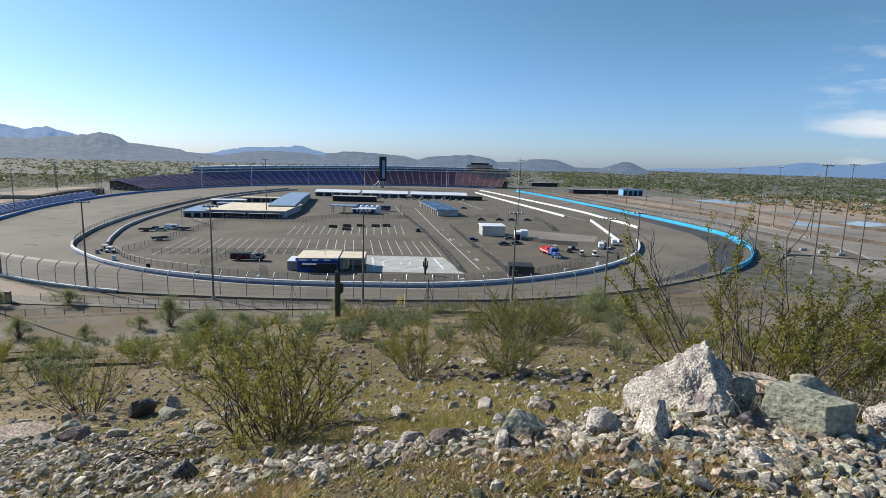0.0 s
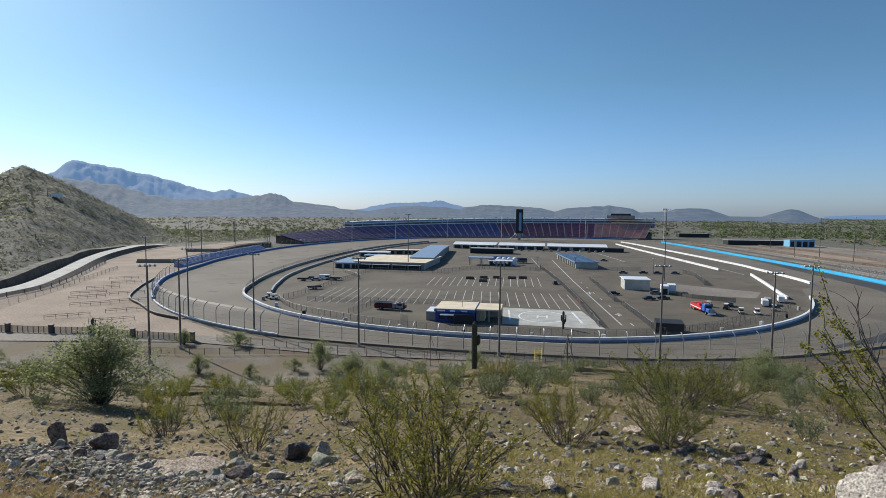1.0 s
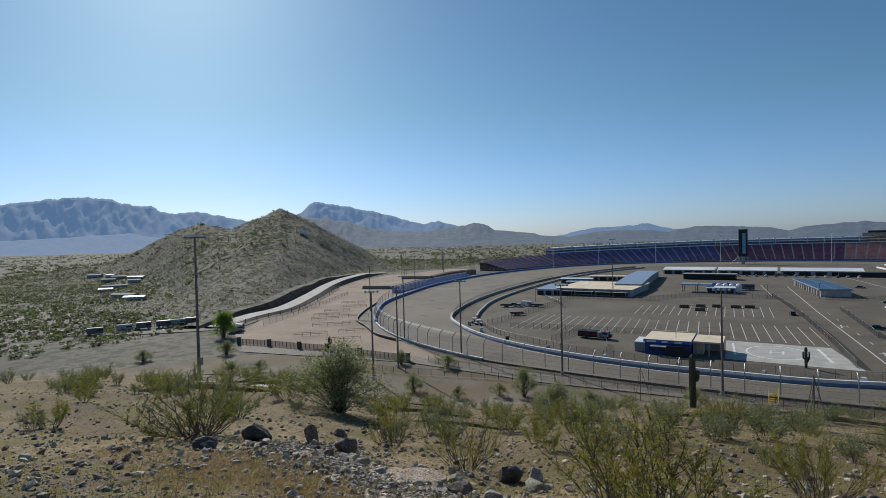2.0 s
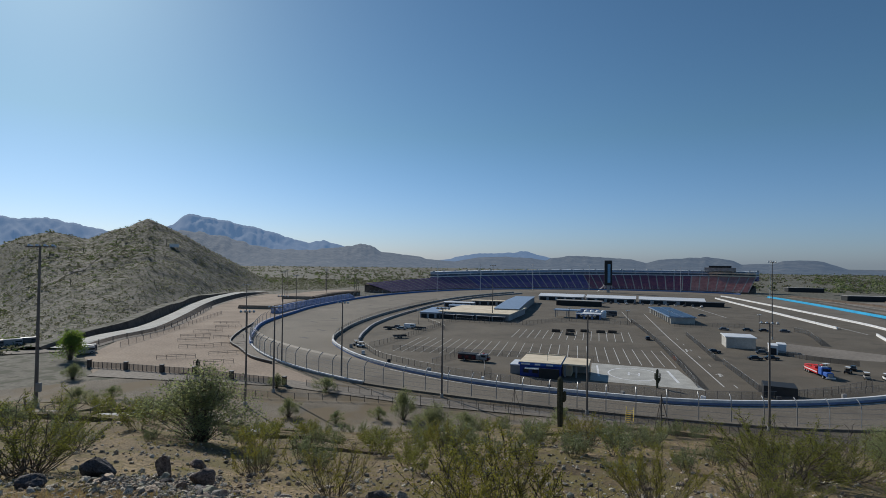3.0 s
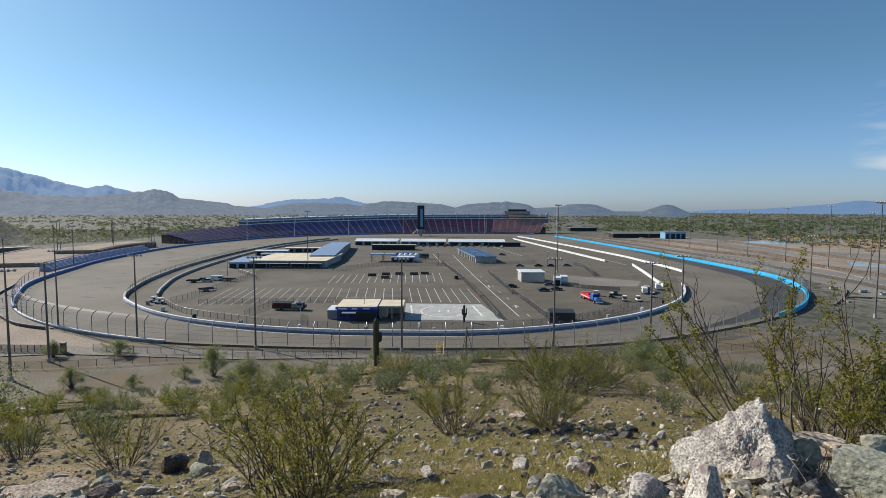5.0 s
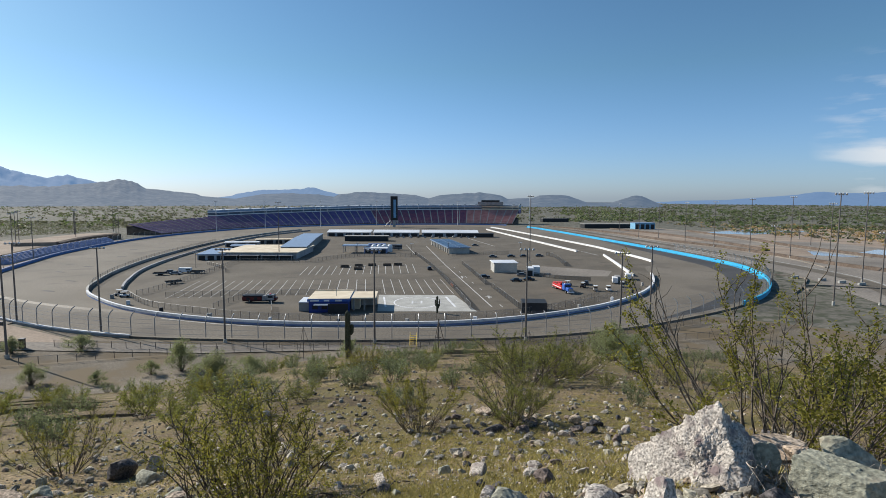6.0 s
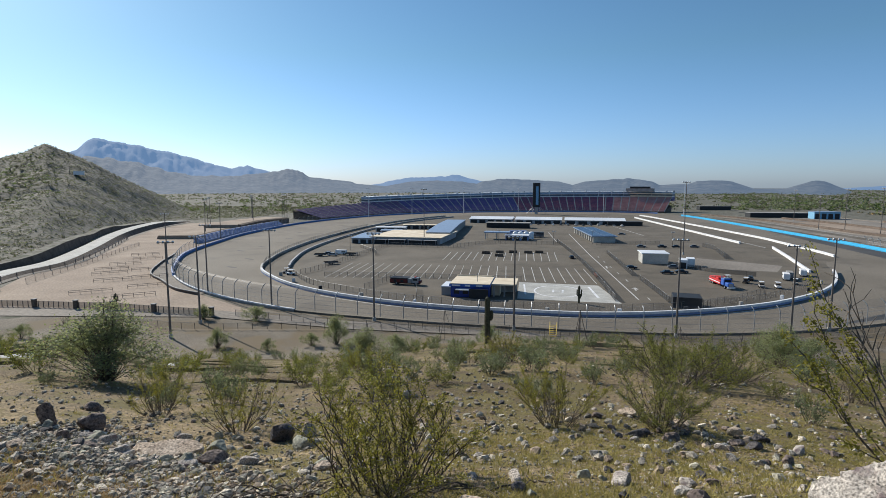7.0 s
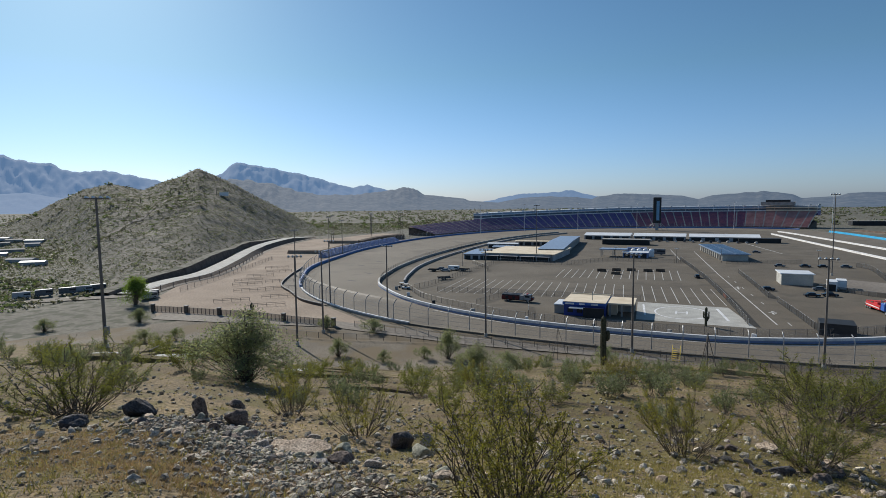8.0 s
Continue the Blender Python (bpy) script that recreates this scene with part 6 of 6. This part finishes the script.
def tufts(name, label, n, place, material, seed, lo, hi):
    """Low grass or weed tufts of narrow blades."""
    rnd = random.Random(seed)
    v, f = [], []
    for k in range(n):
        x, y = place(rnd)
        z = lay(x, y)
        s = rnd.uniform(lo, hi)
        for b in range(16):
            a, t = rnd.uniform(0, 6.28), rnd.uniform(0.3, 1.3)
            px, py = x + rnd.gauss(0, s * 0.5), y + rnd.gauss(0, s * 0.5)
            tip = (px + math.cos(a) * t * s, py + math.sin(a) * t * s, z + s * rnd.uniform(0.25, 0.9))
            w = 0.05 * s + 0.0015
            q = len(v)
            v += [(px - math.sin(a) * w, py + math.cos(a) * w, z - 0.01), (px + math.sin(a) * w, py - math.cos(a) * w, z - 0.01), tip]
            f.append((q, q + 1, q + 2))
    me = bpy.data.meshes.new(name)
    me.from_pydata(v, [], f)
    me.materials.append(material)
    return tagged(new(name, me), label, "grass", kind="stuff")


def patches(centres, spread):
    def place(rnd):
        cx, cy, s = rnd.choice(centres)
        return rnd.gauss(cx, s * spread), rnd.gauss(cy, s * spread * 0.7)
    return place


tufts("dry_grass", "dry orange straw tufts between the stones", 5000, patches([(0.7, 3.9, 0.7), (3.1, 4.0, 0.5), (-1.9, 4.8, 0.6), (-1.4, 4.1, 0.6), (-5.0, 4.9, 1.0), (-7.5, 5.6, 1.2), (-4.6, 5.6, 0.8), (2.0, 3.4, 0.4), (-10.0, 7.0, 1.0), (-12, 6, 1.5), (3.5, 4.9, 0.3), (3.2, 4.55, 0.35), (-7.0, 4.6, 1.3), (-9, 5.4, 1.4), (-5.8, 6.2, 1.0), (-8.5, 6.6, 1.4), (-6.2, 5.2, 1.2), (-5, 6.6, 1.0), (1.4, 3.6, 0.6)], 0.55), M_STRAW, 11, 0.025, 0.085)
tufts("weeds", "low yellow-green weeds between the stones", 9000, patches([(2.6, 8.6, 2.2), (1.5, 10.5, 2.0), (5.5, 12, 2.5), (-1.5, 9.5, 1.8), (0.5, 5.6, 1.2), (-2.6, 4.2, 0.8), (6, 16, 4), (-4, 13, 3)], 0.7), M_WEED, 12, 0.03, 0.075)
tufts("weeds", "low yellow-green weeds scattered on the slope", 9000, near_fan(3, 80), M_WEED, 13, 0.03, 0.14)


# ---- fallen wood ----
M_PALEWOOD = mat("bleached_wood", (0.26, 0.22, 0.18), (0.42, 0.37, 0.31), 0.9, 14, 70, 0.001)


def dead_wood(x, y, reach, n, thick, material, seed, label, lift=0.06):
    """A loose tangle of bare fallen twigs that lies on the ground."""
    rnd, tw = random.Random(seed), Twigs()
    for k in range(n):
        a = rnd.uniform(0, math.tau)
        p, pts = Vector((rnd.gauss(0, 0.12), rnd.gauss(0, 0.12), 0)) * reach, []
        for i in range(9):
            q = Vector((x + p.x, y + p.y, 0))
            q.z = lay(q.x, q.y) + thick + lift * reach * math.sin(math.pi * i / 8) * rnd.uniform(0.3, 1.6)
            pts.append(q)
            a += rnd.gauss(0, 0.38)
            p = p + Vector((math.cos(a), math.sin(a), 0)) * reach * rnd.uniform(0.07, 0.15)
        tw.tube(pts, thick * rnd.uniform(0.6, 1.1), thick * 0.25, 5)
        for _ in range(2):
            i = rnd.randrange(2, 7)
            d = Vector((rnd.gauss(0, 1), rnd.gauss(0, 1), rnd.uniform(0.0, 0.5))).normalized()
            tw.tube(grow(pts[i], d, reach * rnd.uniform(0.15, 0.35), 4, 0.22, rnd), thick * 0.45, thick * 0.15, 4)
    me = bpy.data.meshes.new("dead_branch")
    me.from_pydata(tw.v, [], tw.f)
    me.materials.append(material)
    tagged(new("dead_branch", me), label, "branch")


dead_wood(3.35, 4.75, 0.55, 12, 0.010, M_PALEWOOD, 41, "tangle of bleached twigs between the boulders", 0.35)
dead_wood(4.2, 4.9, 0.6, 10, 0.010, M_PALEWOOD, 42, "bleached fallen twigs over the layered stone", 0.35)
dead_wood(-2.9, 6.2, 1.3, 9, 0.016, M_TWIG, 43, "dark fallen branches beside the creosote bush")
dead_wood(-0.7, 6.3, 1.0, 7, 0.014, M_TWIG, 44, "dark fallen branches beneath the creosote bush")
dead_wood(-14.0, 8.6, 1.6, 8, 0.02, M_TWIG, 45, "dry fallen branches beside dark rocks", 0.2)
dead_wood(5.4, 6.2, 1.0, 12, 0.012, M_PALEWOOD, 46, "pale dead twigs beneath the tall bush", 0.5)


# ---- cacti ----
def saguaro(x, y, h, arms, label):
    ob = thing("saguaro", label, "cactus", x, y, lay(x, y) - 0.1, 15)

    def column(name, pts, r):
        bm = bmesh.new()
        rings, sides = [], 24
        n = len(pts)
        for i, p in enumerate(pts):
            d = (pts[min(i + 1, n - 1)] - pts[max(i - 1, 0)]).normalized()
            a = Vector((1, 0, 0)) if abs(d.x) < 0.9 else Vector((0, 1, 0))
            a = (a - d * a.dot(d)).normalized()
            b = d.cross(a)
            u = i / (n - 1)
            rr = r * (0.82 + 0.25 * math.sin(min(1, u * 1.3) * 2.2)) * (1 if u < 0.9 else math.sqrt(max(0.02, 1 - ((u - 0.9) / 0.1) ** 2)))
            rings.append([bm.verts.new(p + (a * math.cos(k * math.tau / sides) + b * math.sin(k * math.tau / sides)) * rr * (1.0 if k % 2 else 0.84)) for k in range(sides)])
        for p, q in zip(rings, rings[1:]):
            for k in range(sides):
                bm.faces.new((p[k], p[(k + 1) % sides], q[(k + 1) % sides], q[k]))
        bm.faces.new(rings[-1])
        part(name, bm, M_SAGUARO, ob)

    column("trunk", [Vector((0, 0, h * k / 20)) for k in range(21)], 0.06 * h if h < 6 else 0.40)
    for a, z0, reach, up in arms:
        c, s = math.cos(radians(a)), math.sin(radians(a))
        pts = [Vector((c * reach * t, s * reach * t, z0 * h + 0.15 * t * t)) for t in (0, 0.4, 0.8)] + [Vector((c * reach, s * reach, z0 * h + 0.3 + up * h * k / 8)) for k in range(9)]
        column("arm", pts, 0.032 * h)


saguaro(-11.0, 78.3, 7.4, [(-10, 0.52, 0.62, 0.16)], "tall dark green saguaro with one short arm")
saguaro(3.8, 163, 5.6, [(0, 0.4, 0.7, 0.35), (180, 0.45, 0.6, 0.3), (20, 0.3, 0.5, 0.2)], "branched saguaro standing behind the barrier")
saguaro(-124, 127, 4.6, [(0, 0.5, 0.6, 0.3), (170, 0.55, 0.5, 0.25)], "small branched saguaro by the fence")
rnd = random.Random(21)
for k in range(12):
    x, y = rnd.uniform(-520, -300), rnd.uniform(190, 430)
    if rise(x, y) > 4:
        saguaro(x, y, rnd.uniform(3, 5), [(rnd.uniform(0, 360), 0.5, 0.6, 0.25)], "distant saguaro on the desert hill")


def clumps(name, label, n, place, lo, hi, materials, seed, flat=0.7, leaves=12):
    """Far scrub: each plant a loose heap of leafy tufts."""
    rnd = random.Random(seed)
    v, f, tone = [], [], []
    for k in range(n):
        x, y = place(rnd)
        z = rise(x, y)
        s = rnd.uniform(lo, hi)
        t = rnd.randrange(len(materials))
        for b in range(leaves):
            p = Vector((rnd.gauss(0, 0.42), rnd.gauss(0, 0.42), abs(rnd.gauss(0.35, 0.25)))) * s
            d, e = Vector((rnd.gauss(0, 1), rnd.gauss(0, 1), rnd.gauss(0, 0.7))).normalized(), Vector((rnd.gauss(0, 1), rnd.gauss(0, 1), rnd.gauss(0, 1))).normalized()
            q = len(v)
            for w in (d, e, -d, -e):
                v.append((x + p.x + w.x * s * 0.32, y + p.y + w.y * s * 0.32, z + max(0.0, p.z * flat * 1.3 + w.z * s * 0.25)))
            f.append((q, q + 1, q + 2, q + 3))
            tone.append(t)
    me = bpy.data.meshes.new(name)
    me.from_pydata(v, [], f)
    for m in materials:
        me.materials.append(m)
    me.polygons.foreach_set("material_index", tone)
    return tagged(new(name, me), label, "scrub", kind="stuff")


def on_hill(rnd):
    while True:
        x, y = rnd.uniform(-780, -205), rnd.uniform(95, 760)
        if rise(x, y) > 1.2 or (y > 150 and x < bank_x(y) - 25):
            return x, y


def plain_fan(a0, a1, lo, hi):
    def place(rnd):
        while True:
            a, d = radians(rnd.uniform(a0, a1)), lo * (hi / lo) ** (rnd.random() ** 0.9)
            x, y = d * math.sin(a), d * math.cos(a)
            open_ground = not (-345 < x < 335 and 150 < y < 800) and not (-205 < x < 335 and y <= 150)
            if open_ground and noise.noise((x * 0.006, y * 0.006, 2.0)) + 0.6 * noise.noise((x * 0.03, y * 0.03, 5.0)) > rnd.uniform(-0.7, 0.35):
                return x, y
    return place


clumps("scrub", "grey-green scrub dotting the desert hill", 46000, on_hill, 0.5, 1.6, [M_SCRUB, M_SCRUB, M_SCRUB, M_GREYLEAF], 31, 0.7, 6)
clumps("scrub", "dense green mesquite trees on the far plain", 5200, plain_fan(14, 52, 760, 3800), 3.0, 6.5, [M_SCRUBGREEN, M_SCRUB, M_GREYLEAF], 32, 0.6)
clumps("scrub", "scattered scrub on the flat beyond the lots", 1200, plain_fan(24, 52, 480, 900), 1.5, 4.0, [M_SCRUB, M_SCRUBGREEN, M_STRAW], 33, 0.6)
clumps("scrub", "desert scrub spread before the mountains", 6000, plain_fan(-78, 17, 700, 2600), 2.0, 5.5, [M_SCRUB, M_SCRUB, M_SCRUBGREEN], 34, 0.6)
clumps("scrub", "scattered scrub on the plain beneath the hill", 3500, plain_fan(-80, -48, 205, 700), 1.0, 2.6, [M_SCRUB, M_SCRUBGREEN], 35, 0.6)


# ---- small things on the slope ----
def mast(x, y, h, spread, label):
    ob = thing("braced_mast", label, "mast", x, y, lay(x, y) - 0.05, 10)
    part("mast", rod(bmesh.new(), (0, 0, 0), (0, 0, h), 0.07), M_POLE, ob)
    for a in (0, 120, 240):
        part("brace", rod(bmesh.new(), (math.cos(radians(a)) * spread, math.sin(radians(a)) * spread, 0), (0, 0, h * 0.95), 0.04), M_POLE, ob)
    part("crossbar", rod(bmesh.new(), (-spread * 0.3, 0, h * 0.5), (spread * 0.3, 0, h * 0.5), 0.04), M_POLE, ob)


mast(1.8, 62, 4.4, 1.1, "dark steel mast braced on three legs")
mast(-26, 116, 7.5, 2.2, "dark steel mast braced beside the fence")
mast(24, 122, 4.2, 1.6, "short braced steel frame beside the fence")
M_YELLOW = plain("yellow_paint", (0.6, 0.42, 0.05), 0.6)
st = thing("yellow_steps", "small yellow steel stair over the barrier", "stairs", -2.6, 127.0, 0, 0)
for x in (-0.8, 0.8):
    part("handrail", rod(bmesh.new(), (x, -2.2, 0.4), (x, 1.6, 2.6), 0.08), M_YELLOW, st)
for k in range(7):
    part("tread", box(bmesh.new(), 0, -2.0 + 0.55 * k, 0.1 + 0.3 * k, 1.5, 0.3, 0.06), M_YELLOW, st)
for x, y, w, turn in ((-37, 29.5, 2.6, 30), (-44.5, 29, 2.4, 25), (-30, 36, 1.8, 35)):
    s = thing("concrete_slab", "flat pale concrete slab set in the slope", "slab", x, y, lay(x, y), turn)
    part("top", box(bmesh.new(), 0, 0, -0.3, w, 1.6, 0.55, bevel=0.04), M_CONCRETE, s)
    for k in (-1, 1):
        r = part("handrail", rod(bmesh.new(), (k * w * 0.45, -0.7, 0), (k * w * 0.45, -0.7, 1.0), 0.04), M_POLE, s)
        part("rail", rod(bmesh.new(), (k * w * 0.45, -0.7, 1.0), (k * w * 0.45, 0.9, 0.9), 0.04), M_POLE, r)
for k, z in enumerate((25.5, 22, 18.5, 15, 12, 9, 6)):
    pts = []
    for a in range(-62, 9 + 4 * (k % 3), 5):
        d = (33.35 - z) / slope_at(a)
        pts.append((d * math.sin(radians(a)), d * math.cos(radians(a))))
    line = smooth_line(pts, False, 1.5)
    bm, rows = bmesh.new(), []
    for i, p in enumerate(line):
        s = side_of(line, i)
        g = rise(p.x, p.y)
        h = 0.45 * max(0.0, 0.25 + noise.noise((p.x * 0.11, p.y * 0.11, k * 3.0)) * 1.6)
        w = 0.7 + 0.4 * noise.noise((p.x * 0.2, p.y * 0.2, 8.0 + k))
        rows.append([bm.verts.new((p.x + s.x * o, p.y + s.y * o, g + u)) for o, u in ((-w, -0.15), (-w * 0.3, h), (w * 0.3, h * 0.9), (w, -0.25))])
    for a, b in zip(rows, rows[1:]):
        for j in range(3):
            bm.faces.new((a[j], a[j + 1], b[j + 1], b[j]))
    tagged(part("earth_ridge", bm, M_GROUND), "low worn earth ridge along the slope", "embankment", kind="structure")
